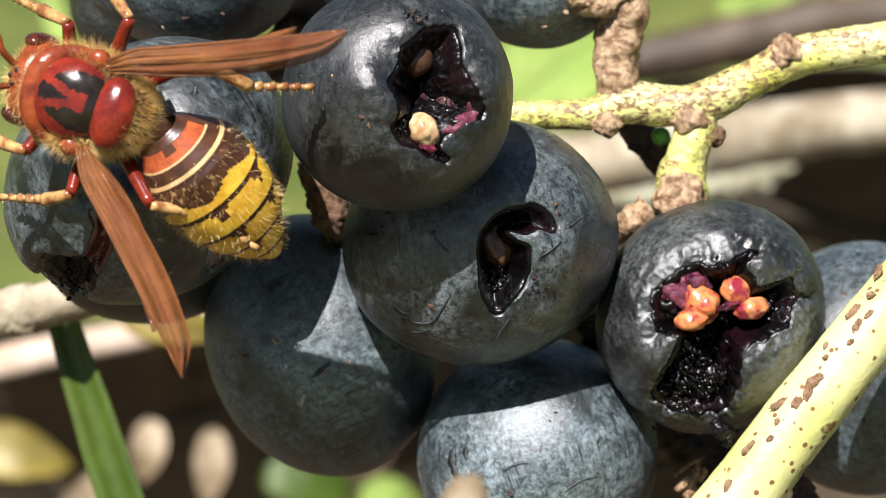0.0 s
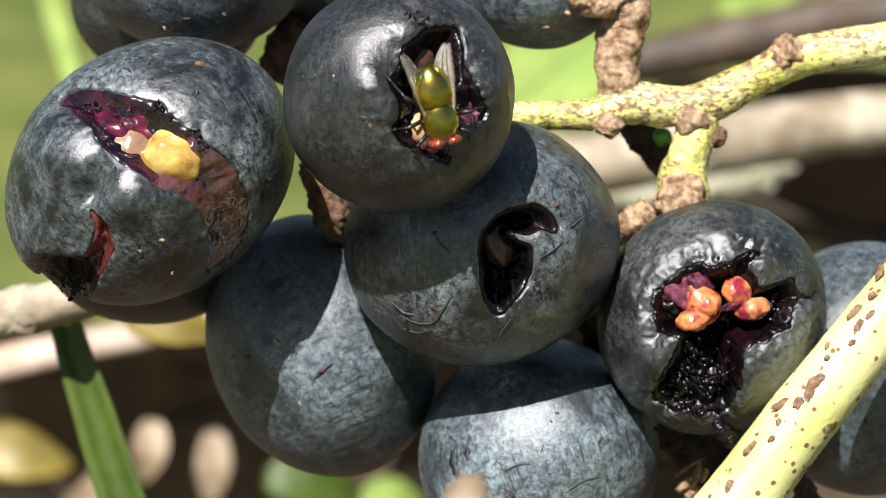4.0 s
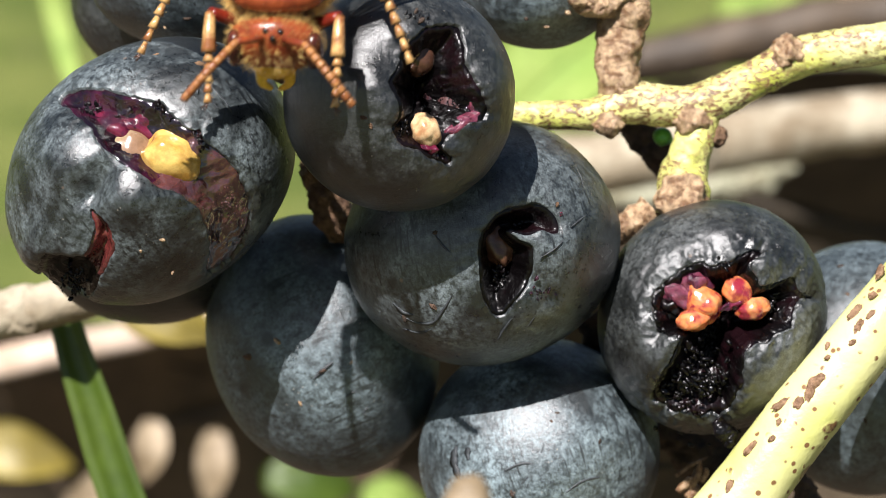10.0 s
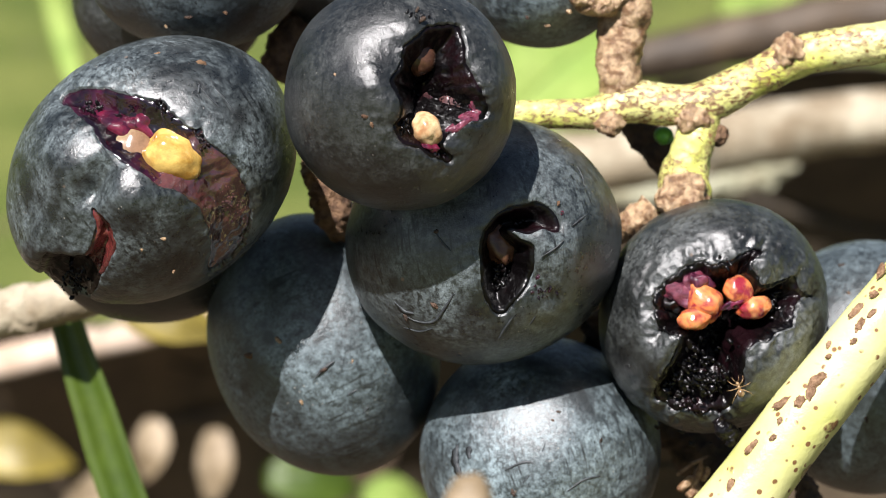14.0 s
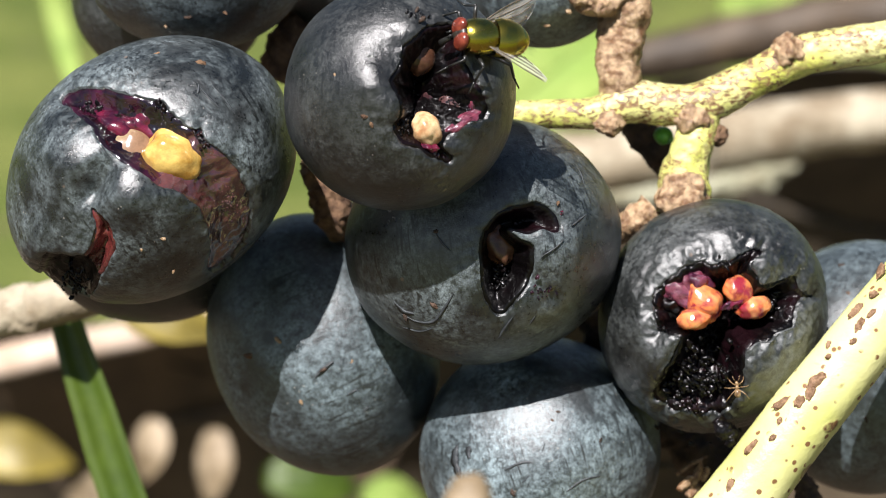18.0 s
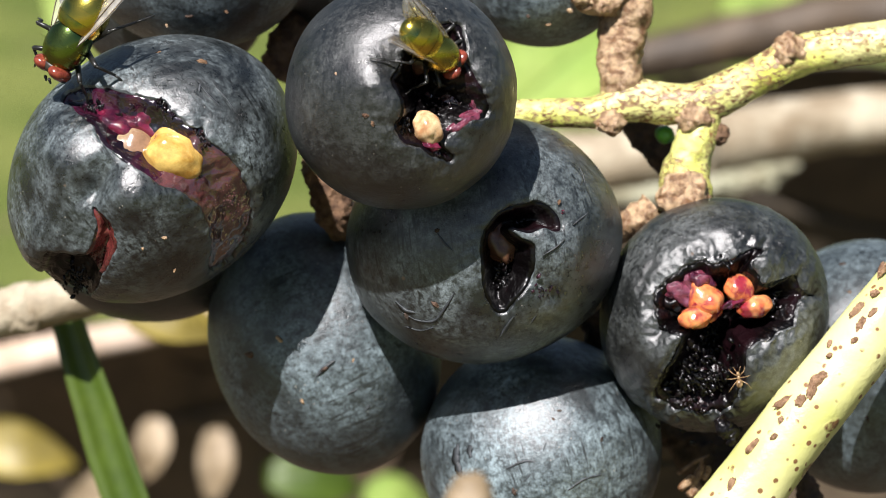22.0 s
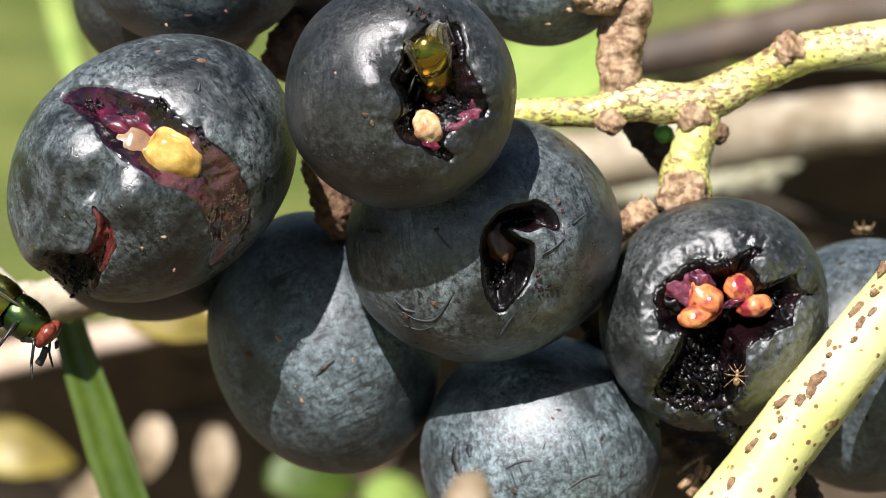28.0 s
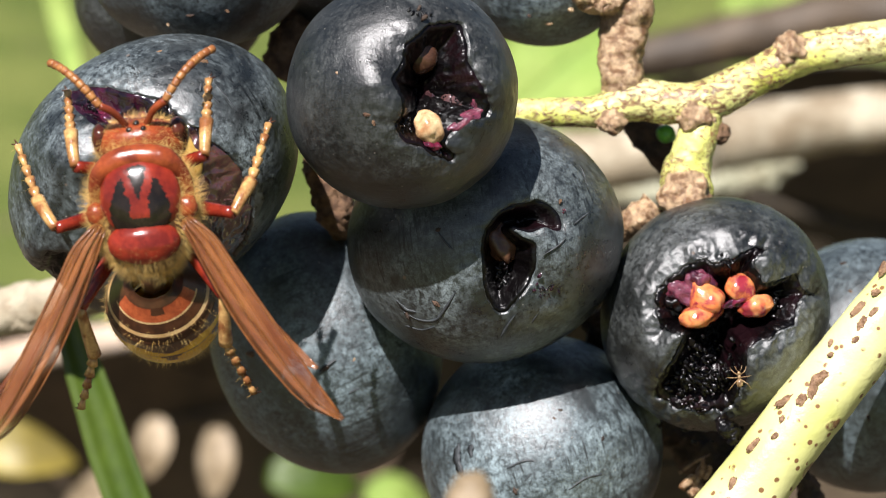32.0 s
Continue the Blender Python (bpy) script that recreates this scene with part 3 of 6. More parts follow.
g1 = grape("large split black grape showing tan seeds, hung on the bunch", (-0.01977, -0.004, 0.00531), (0.01034, 0.00886, 0.0084), 35, SKIN_FACED, [
    ([(-2.13, 6.94), (-1.34, 7.23), (0.14, 6.61), (1.36, 5.53), (2.12, 4.40), (2.93, 3.73), (3.27, 3.03), (3.71, 2.63), (3.87, 1.61), (4.03, 0.87), (4.37, 0.11), (4.82, -0.37), (4.62, -1.04), (4.96, -1.97), (5.20, -3.01), (5.12, -4.53), (4.82, -5.73), (4.02, -6.75), (2.83, -7.73), (1.73, -8.20), (0.55, -8.30), (-0.46, -8.24), (-0.21, -7.66), (0.66, -6.90), (1.25, -5.96), (1.64, -4.91), (1.64, -4.11), (1.24, -3.13), (0.72, -2.16), (0.27, -1.32), (-0.11, -0.25), (-0.62, 0.81), (-0.99, 1.97), (-1.12, 3.15), (-1.11, 4.33), (-1.38, 5.28)], 1.5, 0.9, FLESH, "wet purple and pinkish flesh", 0.16, (CLEAR_FLESH, 0.35, -1.0, 1.6), 0.5),
    ([(-8.40, -0.96), (-7.62, -1.64), (-7.02, -2.33), (-6.30, -2.57), (-5.28, -2.07), (-4.52, -1.31), (-4.20, -0.21), (-3.78, -1.03), (-3.76, -2.21), (-4.28, -3.26), (-5.26, -4.01), (-6.55, -4.39), (-7.84, -4.80), (-8.99, -4.70), (-9.59, -3.99), (-9.86, -2.69), (-10.35, -1.97), (-10.69, -1.55), (-9.89, -1.17), (-9.06, -1.00)], 1.5, 0.7, ROT, "browned flesh", 0.3, (MEMBRANE, 1.0, 0.0, -6.3))],
    [(-3.9, 0.2, 0.9, 0.75), (-2.96, 0.5, 0.9, 0.75), (-1.94, 0.86, 0.8, 0.6), (-1.0, 1.2, 0.7, 0.35), (-1.5, -1.5, 1.7, -0.75), (-3.4, 3.2, 2.3, -0.65), (-4.96, -1.18, 1.0, 0.4), (-8.6, -0.2, 1.4, -0.6)], 400, 1, torn=0.15, wrinkle=0.12, specks=SPECK1)
inside(g1, "seed", (-0.01768, -0.01110, 0.00600), (0.0021, 0.0015, 0.0018), SEED_TAN, "glossy tan seed", (0, 28, 0), 0.10, 1, lambda u: 0.92 - 0.16 * u, [((-1, -0.2, 0.25), 0.42, 0.22), ((-0.25, -0.5, 0.9), 0.4, 0.12)])
inside(g1, "seed", (-0.02030, -0.01055, 0.00630), (0.0018, 0.0011, 0.0015), SEED_DULL, "pale wet seed", (0, 40, 0), 0.12, 3)
inside(g1, "pulp", (-0.02105, -0.01000, 0.00770), (0.0021, 0.0011, 0.0011), JUICE, "magenta pulp", (0, 22, 0), 0.30, 4)
inside(g1, "pulp", (-0.01965, -0.01030, 0.00805), (0.0016, 0.0008, 0.0010), JUICE, "magenta pulp", (0, 20, 0), 0.35, 14)
inside(g1, "pulp", (-0.01600, -0.01030, 0.00405), (0.0016, 0.00035, 0.0009), CLEAR_FLESH, "pinkish translucent pulp", (0, 40, 28), 0.14, 16)

g2 = grape("dark rubbed grape with a deep hole eaten into it", (-0.00286, -0.011, 0.00993), (0.00755, 0.0074, 0.00748), 0, SKIN_RUBBED, [
    ([(1.21, 3.64), (1.86, 4.36), (3.02, 4.56), (4.08, 4.54), (4.48, 3.36), (4.64, 1.97), (5.29, 0.71), (5.86, -0.39), (6.11, -1.27), (5.70, -1.89), (4.64, -2.08), (3.83, -2.62), (3.18, -3.22), (3.02, -3.82), (3.59, -4.31), (3.43, -4.76), (2.29, -4.56), (1.35, -3.98), (0.40, -3.76), (-0.17, -3.18), (-0.45, -2.37), (0.05, -1.71), (-0.01, -0.75), (-0.44, 0.14), (-0.67, 0.66), (-0.16, 1.34), (0.13, 2.32), (0.42, 3.16)], 4.6, 1.3, ROT, "dark wet flesh", 0.3)],
    [(3.9, -3.1, 1.3, 0.55), (4.9, 1.8, 1.2, 0.35), (-0.44, 2.1, 1.3, 0.45), (-1.6, 0.6, 1.5, -0.35), (2.4, 0.2, 3.0, 0.3)], 400, 2, torn=0.12, wrinkle=0.12, roll=(0.35, 0.6), specks=SPECK2)
inside(g2, "seed", (-0.00166, -0.01450, 0.01220), (0.0012, 0.0010, 0.0011), SEED_DARK, "brown seed darkened for the shade deep in the hole", (0, 80, 0), 0.1, 3)
inside(g2, "seed", (-0.00113, -0.01600, 0.00755), (0.0011, 0.0009, 0.0009), SEED_PALE, "pale cream seed", (0, 60, 0), 0.18, 4)
inside(g2, "pulp", (0.00195, -0.01400, 0.00930), (0.0019, 0.0009, 0.0009), PULP, "purple pulp", (0, 66, 25), 0.22, 5)
inside(g2, "pulp", (0.00115, -0.01500, 0.00800), (0.0014, 0.0007, 0.0005), PULP, "purple pulp", (0, -28, 15), 0.25, 15)
inside(g2, "pulp", (0.00035, -0.01340, 0.00930), (0.0016, 0.0009, 0.0015), GLASSY, "wet dark pulp", (0, 60, 0), 0.5, 6)
inside(g2, "pulp", (-0.00096, -0.01600, 0.00640), (0.0007, 0.0004, 0.0003), JUICE, "red pulp under the seed", (0, 10, 0), 0.4, 18)

RADII = {1: ((-0.01977, -0.004, 0.00531), (0.01034, 0.00886, 0.0084), 35)[1], 2: ((-0.00286, -0.011, 0.00993), (0.00755, 0.0074, 0.00748), 0)[1], 6: ((0.01875, 0.002, -0.00462), (0.00837, 0.00789, 0.00782), 57)[1]}
shreds(g2, RADII[2], (3.0, -0.9, 1.6, 1.5), 70, (0.04, 0.09), 2.6, ROT, "glistening wet scraps", 1, 0.4)
shreds(g2, RADII[2], (0.2, -2.4, 0.4, 0.9), 24, (0.07, 0.16), 0.9, ROT, "black wet scraps", 2)
shreds(g2, RADII[2], (1.9, -4.0, 1.1, 0.3), 22, (0.06, 0.14), 0.8, FLESH, "purple wet scraps", 3)
shreds(g2, RADII[2], (1.3, 4.7, 0.9, 0.5), 26, (0.06, 0.15), 0.15, ROT, "black dried scraps", 4)
shreds(g2, RADII[2], (4.7, -0.6, 0.7, 1.2), 36, (0.06, 0.16), 1.9, FLESH, "purple wet scraps", 15, 0.5)
shreds(g1, RADII[1], (3.3, -6.0, 1.1, 2.2), 110, (0.035, 0.075), 0.30, GLASSY, "glistening wet beads", 5, 0.15)
shreds(g1, RADII[1], (3.5, 2.2, 0.5, 1.4), 36, (0.07, 0.16), 0.25, ROT, "torn black skin scraps", 7)
shreds(g1, RADII[1], (4.4, -0.6, 0.4, 1.2), 26, (0.06, 0.14), 0.35, ROT, "torn black skin scraps", 27)
shreds(g1, RADII[1], (-0.3, 5.6, 1.0, 1.0), 46, (0.06, 0.15), 1.0, ROT, "black wet scraps", 8)
shreds(g1, RADII[1], (1.6, 3.6, 0.9, 0.9), 30, (0.06, 0.15), 0.9, FLESH, "purple wet scraps", 28)
shreds(g1, RADII[1], (-8.2, -3.3, 1.2, 1.0), 60, (0.07, 0.18), 1.1, ROT, "black wet scraps", 9)

g3 = grape("blue-black grape with a small dark hole eaten into it", (0.00265, 0, 0.00059), (0.00953, 0.00867, 0.00855), 8, SKIN_FACED, [
    ([(-0.57, -1.60), (-0.53, -0.48), (-0.13, 0.51), (0.59, 1.31), (1.50, 1.86), (2.55, 2.10), (3.70, 2.13), (4.47, 1.91), (5.08, 1.30), (5.33, 0.43), (5.25, -0.16), (4.71, -0.12), (4.06, 0.19), (3.27, -0.00), (2.53, 0.14), (1.85, 0.42), (2.40, -0.22), (3.24, -0.79), (3.26, -1.77), (2.95, -2.94), (2.30, -3.83), (1.44, -4.62), (0.60, -5.27), (-0.06, -5.10), (-0.52, -4.03), (-0.66, -2.80)], 2.8, 0.8, ROT, "black rotted flesh", 0.4)],
    [(3.3, -3.6, 1.1, 0.4), (4.0, -4.4, 0.6, 0.3)], 400, 3, torn=0.08, wrinkle=0.08, roll=(0.25, 0.4), specks=SPECK3)
inside(g3, "seed", (0.00350, -0.00610, 0.00041), (0.0016, 0.0011, 0.0010), SEED_DARK, "brown seed", (0, 70, 0), 0.2, 2)
for area, count, mat, label, seed in (((0.7, -3.2, 1.1, 2.0), 110, ROT, "black wet scraps", 40), ((3.7, 1.0, 1.9, 0.9), 80, ROT, "black wet scraps", 41)):
    shreds(g3, (0.00953, 0.00867, 0.00855), area, count, (0.06, 0.16), 2.0, mat, label, seed)
shreds(g3, (0.00953, 0.00867, 0.00855), (3.1, -3.7, 0.7, 0.8), 30, (0.05, 0.13), 0.35, FLESH, "purple wet scraps at the torn edge", 42)
shreds(g3, (0.00953, 0.00867, 0.00855), (5.4, 1.3, 0.15, 0.5), 10, (0.04, 0.09), 0.05, JUICE, "red wet specks at the torn edge", 43)

g4 = grape("smooth blue-black grape with a grey bloom", (-0.00886, 0.011, -0.007), (0.00986, 0.00849, 0.00828), 113, SKIN_BLOOM, seed=4, res=128, specks=SPECK4)
g5 = grape("smooth blue-grey grape with scratched bloom", (0.00689, 0.008, -0.01476), (0.00877, 0.00848, 0.0084), 17, SKIN_DUSTY, seed=5, res=128, specks=SPECK5)

RADII.update({3: ((0.00265, 0, 0.00059), (0.00953, 0.00867, 0.00855), 8)[1], 4: ((-0.00886, 0.011, -0.007), (0.00986, 0.00849, 0.00828), 113)[1], 5: ((0.00689, 0.008, -0.01476), (0.00877, 0.00848, 0.0084), 17)[1]})
for line, width in (([(-1.85, -0.88), (0.02, 0.20), (2.36, 1.36)], 0.35), ([(-1.44, -1.29), (0.51, -0.90), (2.86, -0.59)], 0.3), ([(0.44, 1.28), (-0.54, -0.04), (-1.63, -1.24)], 0.25), ([(-2.78, 0.32), (-1.31, 0.47), (-0.24, -0.01)], 0.3), ([(0.89, -2.35), (2.24, -1.96), (3.47, -2.05)], 0.25),
                    ([(-5.45, 2.78), (-5.91, 1.80), (-5.91, 0.46)], 1.1), ([(-4.56, 2.48), (-4.82, 2.15), (-4.88, 1.68)], 0.8)):
    scratch(g5, RADII[5], line, width)
for line, width in (([(-6.17, -4.13), (-5.23, -4.79), (-4.10, -4.93), (-3.22, -4.08), (-2.53, -3.22)], 0.35), ([(-6.17, -5.08), (-5.15, -5.51), (-4.28, -5.38)], 0.3), ([(-6.55, -3.27), (-6.00, -3.99), (-5.34, -4.23)], 0.5), ([(6.60, 4.61), (7.10, 3.64), (7.20, 2.65)], 0.22), ([(6.14, 3.94), (6.81, 4.27)], 0.2),
                    ([(3.54, -1.62), (4.56, -1.19), (5.21, -0.72)], 0.2), ([(1.16, -5.35), (0.50, -6.15), (0.05, -6.68)], 0.4), ([(2.68, -5.50), (2.24, -6.02)], 0.3), ([(-3.24, 1.11), (-2.80, 0.22), (-2.33, -0.41)], 0.2), ([(5.91, 0.13), (7.00, 0.75)], 0.25)):
    scratch(g3, RADII[3], line, width)
for line, width in (([(-1.76, 0.98), (-1.43, 0.10), (-1.24, -0.67)], 0.45), ([(-3.79, -0.51), (-3.74, -1.39)], 0.2), ([(-5.39, -1.10), (-5.07, -1.88)], 0.2)):
    scratch(g4, RADII[4], line, width)
for line, width in (([(6.18, 2.01), (6.31, 1.01), (6.45, 0.25)], 0.16), ([(6.92, 1.66), (7.05, 0.53), (7.03, -0.58)], 0.14), ([(6.23, 2.21), (5.87, 1.77)], 0.3), ([(7.12, -2.19), (6.90, -3.23)], 0.2)):
    scratch(g1, RADII[1], line, width)

g6 = grape("wrinkled black grape torn wide open around four seeds", (0.01875, 0.002, -0.00462), (0.00837, 0.00789, 0.00782), 57, SKIN_WORN, [
    ([(-2.60, 4.16), (-1.43, 4.87), (-0.62, 5.02), (0.36, 4.77), (1.58, 4.31), (2.61, 3.55), (2.72, 2.76), (3.46, 1.97), (4.21, 1.51), (4.84, 1.24), (5.53, 0.53), (5.75, -0.16), (4.95, 0.23), (4.27, 0.30), (3.94, -0.44), (3.59, -1.01), (4.00, -1.79), (4.85, -2.35), (5.25, -2.91), (4.87, -3.74), (4.84, -4.85), (4.15, -4.17), (3.32, -4.28), (2.51, -4.71), (1.51, -4.26), (0.52, -3.75), (-0.24, -3.11), (-1.05, -2.91), (-2.10, -3.28), (-3.29, -3.89), (-4.60, -4.24), (-5.51, -4.21), (-6.41, -3.28), (-7.00, -2.10), (-7.46, -0.58), (-7.46, 0.71), (-6.66, 1.15), (-5.53, 1.35), (-4.31, 1.50), (-3.01, 1.77), (-3.04, 2.36), (-3.30, 3.15)], 4.4, 0.7, ROT, "black rotted flesh", 0.7)],
    [(1.0, 0.6, 4.6, 0.55), (4.7, 0.0, 0.9, -0.5), (3.8, 2.8, 0.9, 0.3), (-3.2, 3.0, 1.0, 0.35), (4.0, -3.3, 1.2, 0.3)], 400, 6, torn=0.18, wrinkle=0.32, roll=(0.3, 0.45))
inside(g6, "seed", (0.01755, -0.00330, -0.00350), (0.0016, 0.0013, 0.0013), SEED_PINK, "orange seed stained with juice", (0, 62, 0), 0.10, 1, pear)
inside(g6, "seed", (0.01690, -0.00365, -0.00475), (0.0012, 0.0010, 0.0008), SEED_PINK, "orange seed stained with juice", (0, -8, 0), 0.14, 2)
inside(g6, "seed", (0.01991, -0.00325, -0.00283), (0.0011, 0.0010, 0.0010), SEED_PINK, "orange seed stained with juice", (0, 70, 0), 0.14, 3)
inside(g6, "seed", (0.02096, -0.00333, -0.00398), (0.0012, 0.0009, 0.0008), SEED_PINK, "orange seed stained with juice", (0, -15, 0), 0.14, 4)
inside(g6, "pulp", (0.01715, -0.00315, -0.00225), (0.0010, 0.0007, 0.0007), PULP, "magenta pulp", (0, 20, 0), 0.6, 6)
inside(g6, "pulp", (0.01960, -0.00345, -0.00365), (0.0008, 0.0005, 0.0004), JUICE, "magenta pulp", (0, -30, 0), 0.6, 7)
inside(g6, "pulp", (0.01600, -0.00275, -0.00300), (0.0014, 0.0008, 0.0010), PULP, "magenta pulp", (0, 25, 0), 0.5, 5)
inside(g6, "pulp", (0.01550, -0.00255, -0.00390), (0.0009, 0.0006, 0.0007), ROT, "dark wet pulp", (0, 60, 0), 0.5, 19)
shreds(g6, RADII[6], (0.4, 3.6, 1.1, 1.1), 40, (0.05, 0.12), 1.9, PULP, "pink stringy scraps", 20, 0.6)
shreds(g6, RADII[6], (-4.6, -1.3, 3.0, 2.8), 210, (0.10, 0.26), 1.8, ROT, "black wet scraps", 10, 0.6)
shreds(g6, RADII[6], (-6.4, -1.9, 0.9, 2.2), 36, (0.09, 0.20), 0.9, ROT, "black wet scraps", 11, 0.6)
shreds(g6, RADII[6], (3.0, -3.0, 1.6, 1.2), 26, (0.09, 0.22), 2.2, ROT, "black wet scraps", 12, 0.6)
shreds(g6, RADII[6], (3.6, 2.0, 0.7, 1.0), 20, (0.08, 0.20), 0.8, ROT, "black wet scraps", 13, 0.6)
shreds(g6, RADII[6], (-2.9, 3.3, 0.5, 1.0), 18, (0.08, 0.20), 1.0, ROT, "black wet scraps", 14, 0.6)

grape("blue-grey grape behind the spotted stem", (0.03192, 0.016, -0.00888), (0.00914, 0.00893, 0.00956), 0, SKIN_BLOOM, seed=7, res=96, specks=[((0.02914, 0.01142, -0.00120), 0.00025, DARK_TWIG), ((0.02938, 0.00923, -0.00324), 0.00020, BARK), ((0.03038, 0.00775, -0.01218), 0.00030, DARK_TWIG)])
grape("blue-black grape at the top of the bunch", (-0.01771, 0.006, 0.02082), (0.00807, 0.00766, 0.00666), 0, SKIN_DUSTY, seed=8, res=96, specks=[((-0.01778, 0.00060, 0.01610), 0.00030, DARK_TWIG), ((-0.01525, 0.00074, 0.01642), 0.00020, BARK), ((-0.01945, 0.00155, 0.01559), 0.00018, BARK_PALE)])
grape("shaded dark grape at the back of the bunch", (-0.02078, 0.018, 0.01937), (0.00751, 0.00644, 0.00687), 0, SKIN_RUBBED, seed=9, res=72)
grape("shiny blue-black grape beside the corky stalk", (0.00697, 0.008, 0.02084), (0.00673, 0.00652, 0.00632), 0, SKIN_DUSTY, seed=10, res=96, specks=[((0.00723, 0.00411, 0.01577), 0.00020, BARK_PALE), ((0.00871, 0.00333, 0.01674), 0.00030, BARK_PALE), ((0.00581, 0.00354, 0.01636), 0.00020, DARK_TWIG)])
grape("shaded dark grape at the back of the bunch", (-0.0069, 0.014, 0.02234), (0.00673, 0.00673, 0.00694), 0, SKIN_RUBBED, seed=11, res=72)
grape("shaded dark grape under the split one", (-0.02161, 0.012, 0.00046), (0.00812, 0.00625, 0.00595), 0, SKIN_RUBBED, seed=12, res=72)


# ---- stalks ----
def stalk(name, points, mat, label, category="stem", lump=0.08, freq=500, seed=0, cols=40, steps=24, group=""):
    v, f = tube(points, steps, cols, lump, freq, seed)
    ob = link_mesh(name, v, f, mat)
    ob.matrix_world = BASE
    return tagged(ob, label, category, group)


def node(ob, at, r, mat, label, seed=0, lump=0.28, name="knot"):
    v, f = ball((r, r, r), 40, 56, (0, 0, 0), 0, 1, seed)
    v = [p * (1 + lump * (noise.noise(p / r * 1.4 + Vector((seed, 0, 0))) + 0.6 * noise.noise(p / r * 3.5) + 0.4 * noise.noise(p / r * 8))) + Vector(at) for p in v]
    return link_mesh(name, v, f, mat, ob, label)


peduncle = stalk("vine_stem", [(0.00445, 0.005, 0.00947) + (0.00094,), (0.00706, 0.005, 0.00955) + (0.00105,), (0.01067, 0.005, 0.00967) + (0.00121,), (0.01308, 0.005, 0.01047) + (0.00156,), (0.01549, 0.005, 0.01027) + (0.00148,), (0.0183, 0.005, 0.01039) + (0.00156,),
                                (0.0211, 0.005, 0.01168) + (0.00144,), (0.02472, 0.005, 0.01348) + (0.00141,), (0.02793, 0.005, 0.01428) + (0.00144,), (0.03274, 0.005, 0.01497) + (0.00148,), (0.04143, 0.008, 0.01757) + (0.00156,)], STEM_GREEN,
                 "yellow-green grape stem flecked with brown cork", "stem", 0.10, 420, 1, 24)
node(peduncle, (0.02432, 0.0044, 0.01396), 0.00125, BARK_PALE, "corky knot", 1, 0.25)
node(peduncle, (0.01161, 0.004, 0.0089), 0.00094, BARK_PALE, "corky knot", 2, 0.3)
node(peduncle, (0.01754, 0.0046, 0.00945), 0.00141, BARK_PALE, "corky patch", 3, 0.3)
upright = stalk("corky_stalk", [(0.01267, 0.006, 0.01013) + (0.00117,), (0.01244, 0.005, 0.01168) + (0.00148,), (0.01228, 0.005, 0.01328) + (0.00156,), (0.01268, 0.005, 0.01569) + (0.00168,), (0.013, 0.005, 0.01769) + (0.0018,), (0.01309, 0.008, 0.02287) + (0.00164,)], BARK_PALE,
                "brown corky stalk rising from the stem", "stem", 0.18, 600, 2)
lower = stalk("side_stalk", [(0.01822, 0.005, 0.01007) + (0.00133,), (0.01781, 0.005, 0.00806) + (0.00148,), (0.01717, 0.005, 0.00566) + (0.00168,), (0.01684, 0.004, 0.00403) + (0.00187,), (0.01671, 0.003, 0.00262) + (0.00172,)], STEM_GREEN,
              "short green stalk with a corky collar above a grape", "stem", 0.14, 520, 3)
node(lower, (0.01934, 0.005, 0.00814), 0.00074, BARK, "broken stub", 4, 0.3)
node(lower, (0.01675, 0.003, 0.00361), 0.00183, BARK_PALE, "corky collar", 5, 0.2)
bud = stalk("green_bud", [(0.01533, 0.008, 0.00836) + (0.00023,), (0.01565, 0.007, 0.00815) + (0.00066,), (0.01606, 0.007, 0.00795) + (0.00055,), (0.01638, 0.007, 0.00775) + (0.00016,)], BUD, "tiny green bud under the stem", "bud", 0.1, 500, 4)
stalk("dead_stub", [(0.01323, 0.01, 0.00972) + (0.00102,), (0.01488, 0.01, 0.00808) + (0.00133,), (0.01632, 0.01, 0.00622) + (0.00109,), (0.01673, 0.01, 0.00457) + (0.00078,)], DARK_TWIG, "dark dried stub under the stem", "stem", 0.25, 700, 5)
shoot = stalk("spotted_stem", [(0.01251, -0.003, -0.02626) + (0.00258,), (0.01635, -0.003, -0.02154) + (0.00254,), (0.01981, -0.003, -0.01731) + (0.0025,), (0.02326, -0.003, -0.01282) + (0.00242,), (0.02672, -0.003, -0.00841) + (0.00234,), (0.0301, -0.003, -0.00426) + (0.00226,), (0.03576, 0, 0.00191) + (0.00219,)], STEM_SPOT, "smooth pale green shoot with brown spots", "stem", 0.03, 250, 6, 32)
stalk("pedicel", [(-0.01069, 0.014, 0.01771) + (0.00156,), (-0.01162, 0.012, 0.01482) + (0.00141,), (-0.01266, 0.012, 0.01253) + (0.00125,)], BARK, "rough brown stalk between grapes", "stem", 0.3, 700, 7)
stalk("pedicel", [(-0.00904, 0.006, 0.0077) + (0.00133,), (-0.00839, 0.005, 0.00445) + (0.00141,), (-0.00778, 0.005, 0.00225) + (0.00125,), (-0.0075, 0.008, 0.00086) + (0.00086,)], BARK, "dark corky stalk between grapes", "stem", 0.35, 800, 8)
stalk("pedicel", [(0.01476, 0.006, 0.00307) + (0.00102,), (0.01335, 0.006, 0.00186) + (0.00102,), (0.01166, 0.008, 0.00086) + (0.00086,)], BARK_PALE, "short pale stalk between grapes", "stem", 0.3, 800, 9)
stalk("pedicel", [(0.01055, 0.01, -0.0049) + (0.00117,), (0.01137, 0.01, -0.00614) + (0.00117,), (0.01108, 0.012, -0.00829) + (0.00109,)], DARK_TWIG, "dark stalk between grapes", "stem", 0.3, 800, 10)
